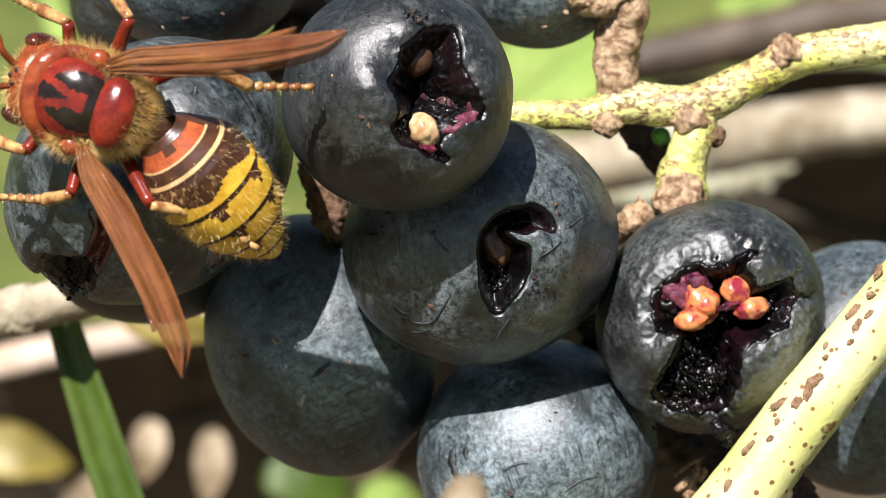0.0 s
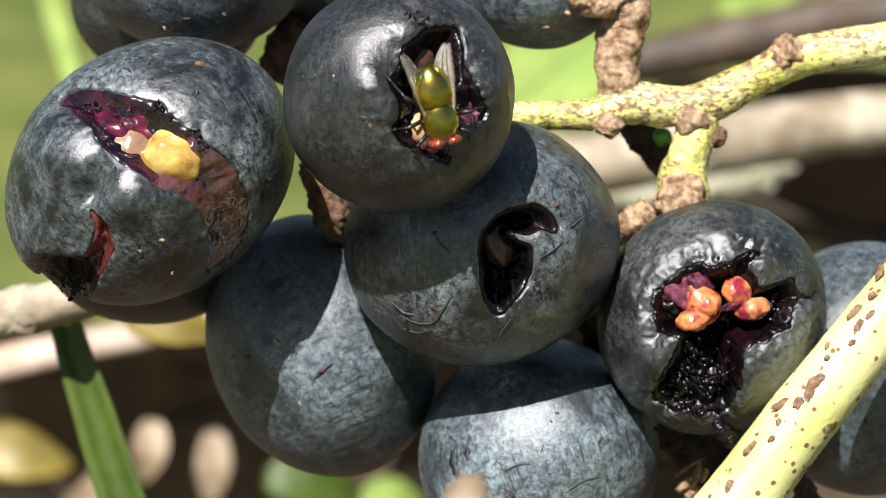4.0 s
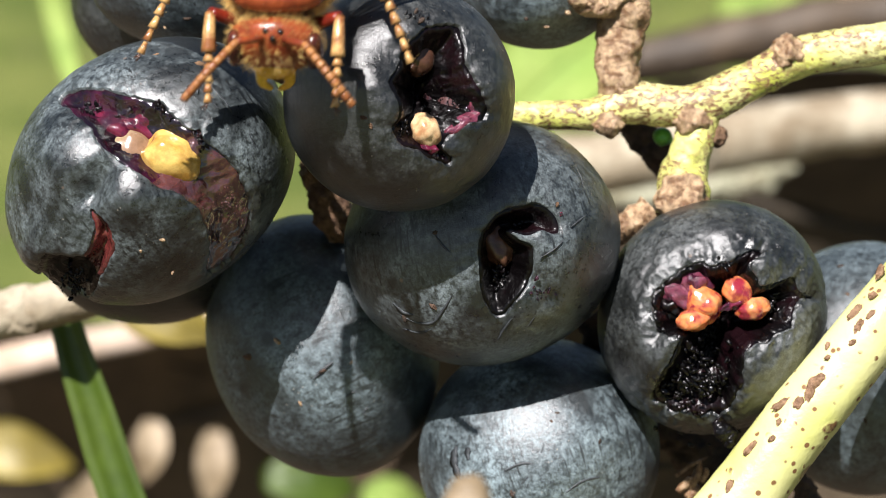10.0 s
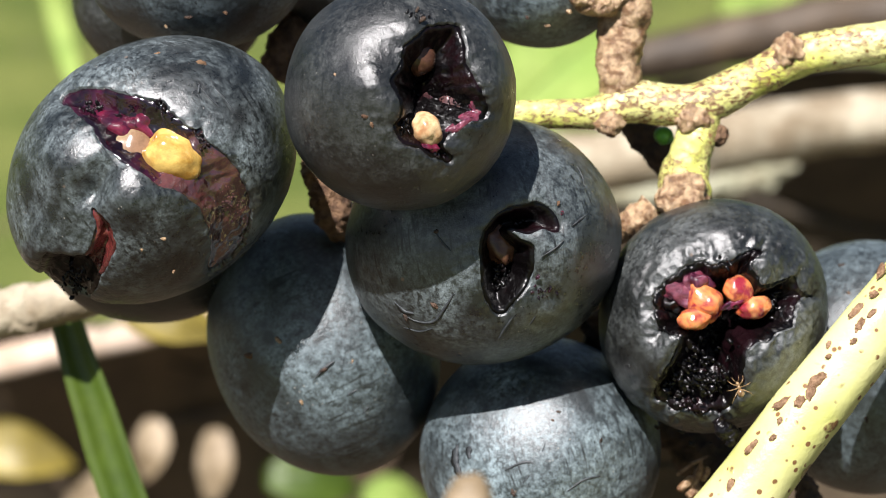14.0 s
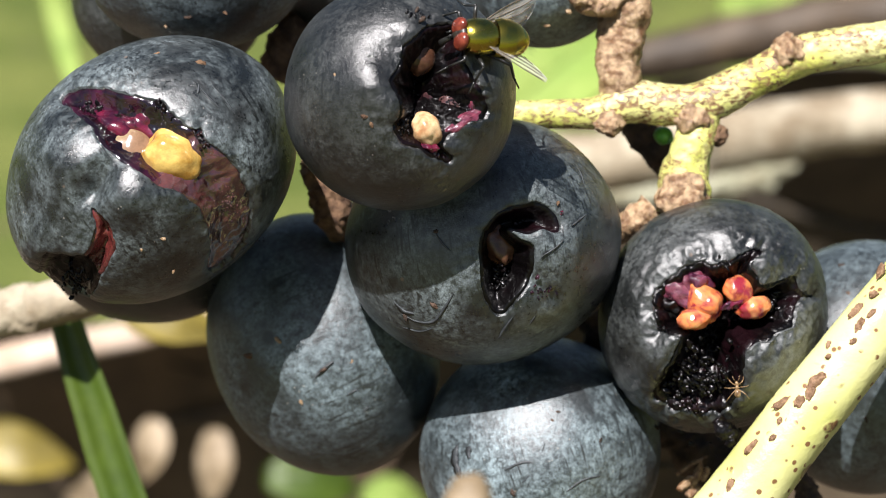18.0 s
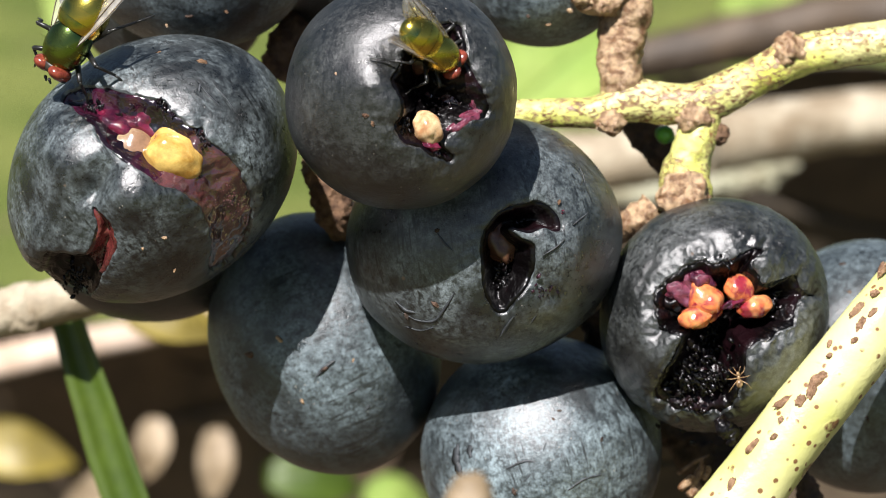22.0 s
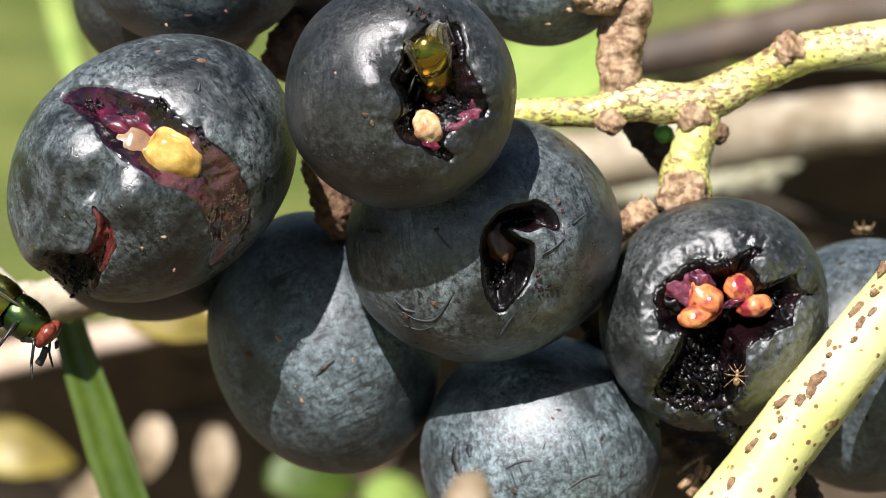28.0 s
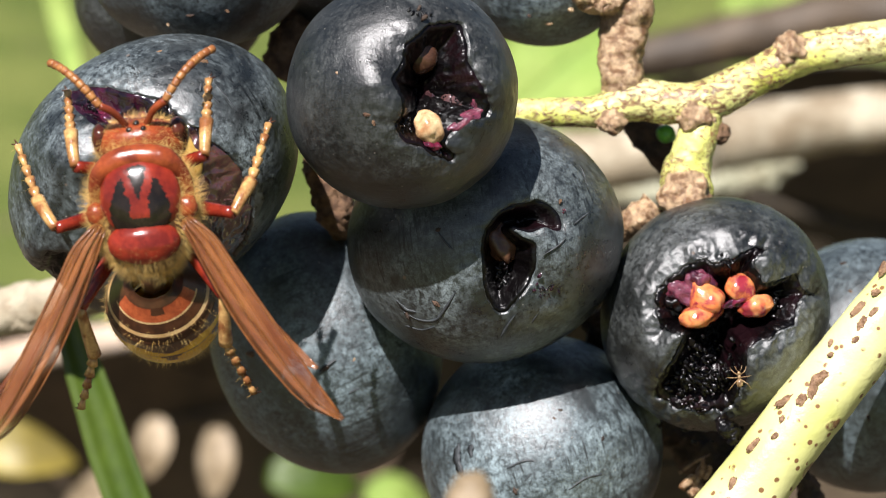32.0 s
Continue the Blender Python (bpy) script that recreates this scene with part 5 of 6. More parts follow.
        for k, q in enumerate(f):
            i, j = divmod(k, cols) if k < rows * cols else (rows - 1, k % cols)
            t, b = i / rows, 2 * math.pi * (j + 0.5) / cols
            b = b - 2 * math.pi if b > math.pi else b
            if s == 0:
                m = 3 if 0.82 < t < 0.91 or (0.53 < t < 0.575 and abs(b) < 1.35) else (2 if 0.18 < t < 0.53 and abs(b) < 1.25 and not (abs(b) < 0.22 and t < 0.34) else 1)
            elif s == 1:
                m = 0 if t > 0.66 + 0.12 * math.cos(b * 5) else 1
            else:
                m = 1 if t < 0.19 + 0.42 * math.exp(-(min(abs(b), abs(abs(b) - 1.05), abs(abs(b) - 1.95)) / 0.13) ** 2) * (1 if s < 5 else 0.3) else 0
            idx.append(m)
        link_mesh("abdomen_segment", v, f, None, belly, ["brown segment with a cream rim", "brown segment with a scalloped yellow rim"][s] if s < 2 else "yellow segment with black marks", True,
                  [CHITIN_YELLOW, CHITIN_BROWN, CHITIN_RUST, CHITIN_CREAM], idx)
    rnd = random.Random(5)
    roots = []
    for _ in range(1700):
        u, b = rnd.uniform(0.15, 0.97), rnd.uniform(0, 2 * math.pi)
        r = girth(u)
        n = Vector((0, math.sin(b), math.cos(b)))
        roots.append((Vector(mm(-length * u - 0.3, r * n.y, r * 0.92 * n.z)), n))
    hair(belly, "hair", roots, 0.00055, 0.000009, 6, "golden hair", (-0.8, 0, 0))
    # wings
    wings = []
    for y in (1, -1):
        prof = lambda u: (y * 0.0006 * (1 - u) * min(1, u * 8), -y * 0.001 * (0.5 + 1.55 * math.sin(math.pi * min(1, u * 0.92 + 0.02)) ** 0.8 * (0.55 + 0.45 * u)) * (1 - max(0, (u - 0.86) / 0.14) ** 2 * 0.9))
        v, f = wing_mesh(0.0149, prof, 0.0006, 40, 34, 0.15)
        w = link_mesh("wing", v, f, WING_AMBER, h, "folded amber wing")
        for k0, k1, end, r in ((0.02, 0.05, 0.97, 0.13), (0.22, 0.35, 0.72, 0.08), (0.5, 0.5, 0.9, 0.07), (0.75, 0.72, 0.8, 0.06), (0.96, 0.97, 0.95, 0.07)):
            pts = []
            for i in range(9):
                u = 0.01 + (end - 0.01) * i / 8
                a, b = prof(u)
                k = k0 + (k1 - k0) * i / 8
                pts.append((-u * 0.0149, a + (b - a) * k, 0.0005 * math.sin(math.pi * k) * (0.3 + u) + 0.00003, r * 0.001 * (1 - 0.5 * u)))
            v, f = tube(pts, 3, 6)
            link_mesh("vein", v, f, VEIN, w)
        hp = lambda u: (0, -y * 0.001 * 1.45 * math.sin(math.pi * min(1, u * 0.95 + 0.03)) ** 0.7)
        v, f = wing_mesh(0.0105, hp, 0.0003, 14, 8)
        hw = link_mesh("hind_wing", v, f, WING_AMBER, w, "small amber hind wing")
        hw.matrix_basis = pose(-0.0012, -y * 0.0006, -0.0005, 0, 0, -y * 6)
        w.matrix_basis = pose(*mm(-0.5, 2.6 * y, 1.7), 0, 0, -30 * y)
        wings.append(w)
    # legs
    legs = []
    for y in (1, -1):
        for root, knee, ankle, toe in (((2.4, 1.6, -1.8), (2.9, 3.8, 0.4), (5.0, 4.0, -0.6), (7.5, 4.2, -2.2)),
                                       ((0.2, 1.9, -2.1), (-0.6, 5.2, 0.6), (1.2, 6.3, -0.6), (4.6, 7.5, -2.6)),
                                       ((-1.6, 1.7, -2.0), (-5.4, 4.2, 0.5), (-8.2, 3.9, -1.6), (-11.4, 5.2, -3.2))):
            o = Vector(root)
            rel = lambda p: ((p[0] - root[0]), (p[1] - root[1]) * y, p[2] - root[2])
            mid = lambda a, b, k, lift=0: tuple(a[i] + (b[i] - a[i]) * k + (lift if i == 2 else 0) for i in range(3))
            v, f = join(limb([rel(root), rel(mid(root, knee, 0.15)), rel(mid(root, knee, 0.5, 0.2)), rel(knee)], 0.62, 0.36, 10))
            leg = link_mesh("leg", v, f, LEG_RED, h, "red thigh with tawny shin")
            leg.matrix_basis = pose(*mm(root[0], root[1] * y, root[2]))
            v, f = limb([rel(knee), rel(mid(knee, ankle, 0.5, 0.15)), rel(ankle)], 0.30, 0.44, 10)
            link_mesh("shin", v, f, LEG_TAN, leg)
            for i in range(5):
                k0, k1 = i / 5, (i + 1) / 5 - 0.02
                v, f = limb([rel(mid(ankle, toe, k0)), rel(mid(ankle, toe, k1))], 0.17 - 0.01 * i, 0.36 - 0.026 * i, 8, 2)
                link_mesh("foot_segment", v, f, LEG_TAN, leg)
            v, f = join(limb([rel(toe), rel((toe[0] + 0.35, toe[1] + 0.2, toe[2] - 0.25))], 0.09, 0.03, 6, 2), limb([rel(toe), rel((toe[0] + 0.1, toe[1] + 0.4, toe[2] - 0.25))], 0.09, 0.03, 6, 2))
            link_mesh("claw", v, f, CHITIN_BROWN, leg)
            hair(leg, "hair", [(Vector(mm(*rel(mid(knee, ankle, k)))), Vector((0, 0, 1))) for k in np.linspace(0.05, 0.97, 24)] +
                 [(Vector(mm(*rel(mid(ankle, toe, k)))), Vector((0, 1, 0.3))) for k in np.linspace(0.05, 0.97, 16)], 0.0006, 0.000014, 7)
            legs.append(leg)
    return h, belly, wings, legs



def make_midge(label):
    """A tiny straw-coloured insect: three body beads, six bent legs and two feelers."""
    h = thing("small_insect", BASE, label, "insect")
    h.scale = (0.55, 0.55, 0.55)
    for name, x, r in (("head", 0.75, 0.22), ("thorax", 0.3, 0.24), ("abdomen", -0.45, 0.42)):
        v, f = ball(mm(r * 1.3, r, r), 10, 14, mm(x, 0, 0), 0.05, 3, 1)
        link_mesh(name, v, f, ANT, h)
    for y in (1, -1):
        for root, knee, toe in ((0.5, (1.0, 0.7, 0.45), (1.5, 1.0, -0.4)), (0.25, (0.3, 0.95, 0.5), (0.35, 1.5, -0.4)), (0.05, (-0.6, 0.9, 0.5), (-1.3, 1.4, -0.4))):
            v, f = limb([(root, 0.1 * y, 0), (knee[0], knee[1] * y, knee[2]), (toe[0], toe[1] * y, toe[2])], 0.08, 0.05, 6, 4)
            link_mesh("leg", v, f, ANT, h)
        v, f = limb([(0.95, 0.08 * y, 0.1), (1.3, 0.3 * y, 0.3), (1.7, 0.45 * y, 0.2)], 0.04, 0.03, 6, 3)
        link_mesh("feeler", v, f, ANT, h)
    return h


def make_fly(label, metal_a, metal_b, size=1.0):
    q = size
    h = thing("fly", BASE, label, "fly")
    v, f = ball(mm(1.70 * q, 1.36 * q, 1.25 * q), 24, 32, mm(0.05, 0, 0), 0.02, 3, 1, 'x', lambda u: (1 - 0.15 * abs(u) ** 3) / max(0.35, (1 - u * u) ** 0.18))
    link_mesh("thorax", v, f, metal_a, h, "shiny metallic thorax")
    v, f = ball(mm(0.5 * q, 0.8 * q, 0.5 * q), 12, 18, mm(-1.35 * q, 0, 0.45 * q), 0.03, 3, 1)
    link_mesh("scutellum", v, f, metal_a, h)
    cuts = [0, 0.2, 0.45, 0.7, 0.88, 1.0]
    girth = lambda u: 1.5 * math.sin(math.pi * min(0.999, 0.30 + 0.70 * u)) ** 0.5
    for k in range(5):
        v = []
        for i in range(9):
            u = cuts[k] + (cuts[k + 1] - cuts[k]) * i / 8 * (1.03 if k < 4 else 1)
            r = girth(min(u, 1)) * (1 + 0.02 * i / 8) * q
            v += [mm((-1.0 - 3.0 * min(u, 1)) * q, r * math.sin(2 * math.pi * c / 28), r * 0.86 * math.cos(2 * math.pi * c / 28)) for c in range(28)]
        link_mesh("abdomen_segment", v, grid_faces(9, 28) + ([tuple(8 * 28 + c for c in range(28))] if k == 4 else []), metal_b, h, "shiny metallic abdomen")
    v, f = ball(mm(0.50 * q, 1.0 * q, 0.85 * q), 16, 24, mm(1.6 * q, 0, -0.05 * q), 0.02, 3, 3)
    head = link_mesh("head", v, f, FLY_SILVER, h, "silvery head")
    for y in (1, -1):
        v, f = ball(mm(0.46 * q, 0.66 * q, 0.88 * q), 16, 22, mm(1.72 * q, 0.58 * y * q, 0.12 * q), 0, 3, 4)
        link_mesh("eye", v, f, FLY_EYE, head, "red-brown eye")
        v, f = limb([(2.4 * q, 0.15 * y * q, 0.1 * q), (2.65 * q, 0.18 * y * q, -0.25 * q)], 0.1 * q, 0.07 * q, 6, 2)
        link_mesh("antenna", v, f, FLY_BLACK, head)
    v, f = limb([(2.1 * q, 0, -0.6 * q), (2.3 * q, 0, -1.2 * q), (2.35 * q, 0, -1.7 * q)], 0.2 * q, 0.26 * q, 8)
    link_mesh("mouthpart", v, f, FLY_BLACK, head)
    wings = []
    for y in (1, -1):
        prof = lambda u: (y * 0.001 * q * 0.25 * math.sin(math.pi * u), -y * 0.001 * q * (0.25 + 1.7 * math.sin(math.pi * min(1, u * 0.93 + 0.03)) ** 0.7))
        v, f = wing_mesh(0.0050 * q, prof, 0.00012 * q, 16, 10)
        w = link_mesh("wing", v, f, WING_CLEAR, h, "clear veined wing")
        for k0, k1, end in ((0.02, 0.04, 0.95), (0.2, 0.3, 0.93), (0.4, 0.55, 0.9), (0.6, 0.85, 0.75)):
            pts = []
            for i in range(6):
                u = 0.01 + (end - 0.01) * i / 5
                a, b = prof(u)
                k = k0 + (k1 - k0) * i / 5
                pts.append((-u * 0.005 * q, a + (b - a) * k, 0.00012 * q * math.sin(math.pi * k) * (0.3 + u) + 0.00001, 0.000034 * q))
            v, f = tube(pts, 2, 5)
            link_mesh("vein", v, f, VEIN_FLY, w)
        w.matrix_basis = pose(*mm(-0.2 * q, 1.05 * y * q, 0.75 * q), 8 * y, 0, -26 * y)
        wings.append(w)
        for root, knee, ankle, toe in (((0.8, 0.6, -0.9), (1.5, 1.9, -0.1), (2.2, 2.0, -1.3), (2.9, 2.3, -2.0)),
                                       ((0.0, 0.8, -1.0), (0.1, 2.4, 0.1), (0.2, 3.0, -1.3), (0.4, 3.7, -2.0)),
                                       ((-0.7, 0.7, -1.0), (-2.1, 2.1, 0.2), (-3.1, 2.5, -1.2), (-3.9, 2.9, -2.0))):
            s = lambda p: (p[0] * q, p[1] * q * y, p[2] * q)
            v, f = limb([s(root), s(knee)], 0.2 * q, 0.14 * q, 7, 3)
            leg = link_mesh("leg", v, f, FLY_BLACK, h, "thin black leg")
            v, f = limb([s(knee), s(ankle)], 0.1 * q, 0.09 * q, 6, 3)
            link_mesh("shin", v, f, FLY_BLACK, leg)
            v, f = limb([s(ankle), s(toe)], 0.08 * q, 0.06 * q, 6, 3)
            link_mesh("foot", v, f, FLY_BLACK, leg)
    roots = skin_roots(mm(1.55 * q, 1.25 * q, 1.2 * q), (0, 0, 0), 90, 5, lambda n: n.z > 0.0) + skin_roots(mm(1.0 * q, 1.35 * q, 1.2 * q), mm(-3.1 * q, 0, 0), 90, 6, lambda n: n.x < 0.2)
    b = hair(h, "bristles", roots, 0.0006 * q, 0.000012, 4, "black bristles", (-0.6, 0, 0))
    b.data.materials[0] = FLY_BLACK
    return h, wings


midge = make_midge("tiny straw-coloured insect at the edge of a torn grape")
midge_far = make_midge("tiny brown insect on top of a grape")
hornet, hornet_belly, hornet_wings, hornet_legs = make_hornet()
hornet.scale = (1.05, 1.05, 1.05)
fly_gold, gold_wings = make_fly("gold-green bottle fly feeding at a hole in a grape", FLY_GOLD, FLY_GOLD, 0.87)
fly_green, green_wings = make_fly("emerald green bottle fly with red-brown eyes", FLY_GREEN, FLY_GOLD, 1.12)



# ---- what moves ----
def motions():
    walk(hornet, [
        (0, bug(-0.02145, -0.02, 0.0090, 160, 10, -5)), (0.06, bug(-0.02145, -0.02, 0.0090, 160, 10, -5)), (0.2, bug(-0.01847, -0.022, 0.00483, -170, 5, 0)), (0.4, bug(-0.0183, -0.022, 0.00072, -163, 5, 0)), (0.6, bug(-0.02135, -0.021, 0.00435, 180, 5, 0)), (0.8, bug(-0.01847, -0.022, 0.0086, 130, -0, 0)),
        (1, bug(-0.01343, -0.022, 0.00997, 100, -0, 0)), (1.2, bug(-0.01494, -0.022, 0.0134, 92, 5, 0)), (1.4, bug(-0.01539, -0.022, 0.01511, 90, 5, 0)), (1.6, bug(-0.01385, -0.02, 0.02224, 90, 5, 0)), (1.8, bug(-0.01409, -0.02, 0.02155, 90, 5, 0)), (2, bug(-0.01472, -0.018, 0.02832, 92, 5, 0)), (2.2, bug(-0.01599, -0.014, 0.03316, 90, -0, 0)),
        (3, bug(-0.00758, 0.01, 0.05526, 60, -0, 0)), (4.2, bug(0.01667, 0.03, 0.06108, 0, -0, 0)), (5, bug(0.02368, 0.02, 0.04299, -70, -0, 0)), (5.4, bug(0.02182, 0.018, 0.03100, -90, 10, 0)), (5.6, bug(0.02450, 0.018, 0.02550, -105, 10, 60)), (5.8, bug(0.02420, 0.018, 0.02050, -118, 10, 120)), (6, bug(0.02250, 0.018, 0.01720, -118, 5, 140)), (6.2, bug(0.02150, 0.018, 0.01600, -118, 5, 140)),
        (6.4, bug(0.01720, 0.019, 0.01000, -126, 10, 130)), (6.5, bug(0.01560, 0.019, 0.00830, -128, 10, 120)), (6.8, bug(0.01440, 0.019, 0.00720, -122, 10, 120)), (7, bug(0.01240, 0.019, 0.00560, -104, 10, 80)), (7.1, bug(0.01300, 0.019, 0.00760, -120, 10, 40)), (7.2, bug(0.0111, 0.022, 0.01249, -165, 10, 0)), (7.4, bug(0.00779, 0.024, 0.01553, 170, 10, 0)), (7.6, bug(-0.00018, 0.03, 0.01917, 160, -0, 0)),
        (8, bug(-0.01257, 0.024, 0.03278, 170, -0, 0)), (8.4, bug(-0.01772, 0, 0.03752, -130, -0, 0)), (8.8, bug(-0.02029, -0.008, 0.02727, -92, -10, 0)), (9, bug(-0.01785, -0.01, 0.02209, -92, -15, 0)), (9.2, bug(-0.01873, -0.012, 0.0239, -80, -20, 0)), (9.4, bug(-0.01274, -0.014, 0.02344, -75, -25, 0)), (9.6, bug(-0.00857, -0.018, 0.02006, -80, -35, 0)), (9.8, bug(-0.00673, -0.02, 0.01964, -75, -40, 0)), (10, bug(-0.01013, -0.02, 0.01669, -92, -35, 0)),
        (10.1, bug(-0.01107, -0.02, 0.01496, -97, -30, 0)), (10.2, bug(-0.0136, -0.02, 0.01392, -102, -10, 0)), (10.3, bug(-0.01624, -0.02, 0.01301, -106, 10, 0)), (10.4, bug(-0.01686, -0.02, 0.01301, -105, 12, 0)), (10.6, bug(-0.01766, -0.02, 0.01218, -103, 15, 0)), (10.7, bug(-0.01853, -0.02, 0.01246, -102, 10, 0)), (10.8, bug(-0.01974, -0.02, 0.01496, -165, -0, 0)), (10.9, bug(-0.01864, -0.022, 0.01957, 150, -0, 0)), (11, bug(-0.01807, -0.024, 0.02219, 128, -0, 0)),
        (11.2, bug(-0.01969, 0.02, 0.04949, 90, -0, 0)), (12, bug(-0.03857, 0.08, 0.10381, 110, -0, 0)), (17, bug(-0.11188, 0.08, 0.10381, 160, -0, 0)), (22, bug(-0.11889, 0.06, 0.03857, 120, -0, 0)), (27, bug(-0.08172, 0.02, -0.00256, 80, -0, 0)), (28.6, bug(-0.04955, -0.01, -0.00291, 30, -0, 0)), (28.8, bug(-0.03856, -0.016, -0.00174, 50, -0, 0)), (28.9, bug(-0.02965, -0.018, -0.00067, 75, -0, 0)),
        (29, bug(-0.022, -0.02, -0.00038, 96, -0, 0)), (29.1, bug(-0.01974, -0.02, -0.00031, 95, -0, 0)), (29.2, bug(-0.01766, -0.02, -0.00014, 94, -0, 0)), (29.3, bug(-0.0169, -0.019, -0.00346, 85, -0, 8)), (29.4, bug(-0.0163, -0.018, -0.00559, 75, -0, 22)), (29.5, bug(-0.01701, -0.018, -0.00699, 48, 10, 50)), (29.6, bug(-0.01799, -0.017, -0.00817, 15, 35, 80)),
        (29.8, bug(-0.01679, -0.016, -0.00822, -6, 50, 95)), (30, bug(-0.01714, -0.016, -0.00886, -8, 52, 100)), (30.2, bug(-0.01704, -0.016, -0.00807, -4, 48, 95)), (30.4, bug(-0.02031, -0.018, -0.00699, 30, -0, 65)), (30.5, bug(-0.02074, -0.019, -0.00416, 60, -0, 35)), (30.6, bug(-0.02096, -0.02, -0.00049, 75, -0, 14)), (30.8, bug(-0.02131, -0.02, 0.00125, 92, -0, 0)),
        (31, bug(-0.02165, -0.02, 0.00038, 92, -0, 0)), (31.2, bug(-0.01964, -0.02, 0.00378, 92, -0, 0)), (31.4, bug(-0.02096, -0.02, 0.00455, 90, -0, 0)), (31.5, bug(-0.02217, -0.02, 0.00489, 92, -0, 0)), (31.6, bug(-0.02217, -0.02, 0.00593, 96, -0, 0)), (31.8, bug(-0.02009, -0.02, 0.00333, 96, -0, 0)), (32, bug(-0.01853, -0.02, 0.00226, 95, -0, 0))])
    # the abdomen droops and swings on its hinge
    hinge = lambda t, swing, droop: (t, pose(*mm(-4.0, 0, -0.3), 0, -droop, swing))
    walk(hornet_belly, [hinge(0, -35, 36), hinge(0.06, -35, 36), hinge(0.2, 10, 25), hinge(0.4, 10, 30), hinge(0.6, 0, 35), hinge(0.8, -20, 45), hinge(1.0, -5, 50), hinge(1.2, -8, 40), hinge(1.4, -6, 20), hinge(2.0, 0, 15), hinge(6, 0, 10), hinge(9, 0, 15),
                        hinge(10.6, 0, 20), hinge(28.8, 0, 15), hinge(29.0, 25, 10), hinge(29.2, 12, 60), hinge(29.4, -10, 55), hinge(29.8, 40, 40), hinge(30.2, 40, 40), hinge(30.6, 10, 60), hinge(31, 0, 68), hinge(32, 4, 69)])
    # wings: folded back while it walks, beaten in flight
    rows = {1: [], -1: []}
    stand = [(0, 44, 26), (0.2, 34, 34), (0.4, 28, 38), (0.6, 44), (0.8, 40), (1.0, 36), (1.4, 36), (2.0, 36), (5.7, 40), (6.4, 46), (7.1, 60), (7.2, 80), (7.4, 70), (8.9, 40), (10.2, 60), (10.6, 60), (10.8, 70), (11.0, 70), (28.7, 70), (29.0, 42), (29.2, 26), (29.6, 30), (30.0, 35),
             (30.6, 25), (31.0, 25), (31.5, 28), (32, 33)]
    for t, a, *other in stand:
        for y in (1, -1):
            rows[y].append((t, pose(*mm(-0.5, 2.6 * y, 1.7), 12 * y, 4, -(other[0] if other and y < 0 else a) * y)))
    walk(hornet_wings[0], rows[1])
    walk(hornet_wings[1], rows[-1])
    # legs step a little, and reach under the body while it hangs
    steps = [(0, 0, 5), (0.3, 8, 5), (0.6, -6, 5), (1.0, 6, 0), (1.4, -8, 0), (2, 0, 0), (5.5, 5, 20), (7, -5, 20), (9, -5, 0), (10, 6, 0), (10.4, -4, 5), (10.8, 6, 0), (29, 0, 0), (29.4, 7, 15), (29.7, -4, 78), (30.2, 4, 80), (30.5, 6, 25), (30.8, -5, 5), (31.2, 5, 0), (31.6, -4, 0), (32, 0, 0)]
    for k, (leg, root) in enumerate(zip(hornet_legs, [(2.4, 1.6, -1.8), (0.2, 1.9, -2.1), (-1.6, 1.7, -2.0)] * 2)):
        y = 1 if k < 3 else -1
        swing = (22, 38, -36)[k % 3]
        walk(leg, [(t, pose(*mm(root[0], root[1] * y, root[2]), -fold * y, swing if fold > 70 else 0, a * (1 if k % 2 else -1))) for t, a, fold in steps])
    walk(midge, [(0, bug(0.02385, 0.003, -0.01207, 150, -0, 0)), (12.4, bug(0.02385, 0.003, -0.01207, 150, -0, 0)), (13.4, bug(0.0205, -0.003, -0.01071, 120, -0, 20)), (14, bug(0.01981, -0.005, -0.00945, 110, -0, 0)), (19, bug(0.01966, -0.005, -0.00945, 95, -0, 0)), (23, bug(0.0197, -0.005, -0.00877, 100, -0, 0)), (28, bug(0.01958, -0.005, -0.00877, 85, -0, 0)), (32, bug(0.01966, -0.005, -0.00888, 95, -0, 0))])
    walk(midge_far, [(0, bug(0.0375, 0.022, 0.00092, 180, -0, 0)), (26.6, bug(0.03663, 0.022, 0.00092, 180, -0, 0)), (27.5, bug(0.03225, 0.018, 0.00142, 175, -0, -60)), (28.3, bug(0.03182, 0.018, 0.00133, 178, -0, -60)), (29.2, bug(0.0361, 0.024, 0.00071, -160, -0, 0)), (32, bug(0.03876, 0.024, 0.00004, -160, -0, 0))])
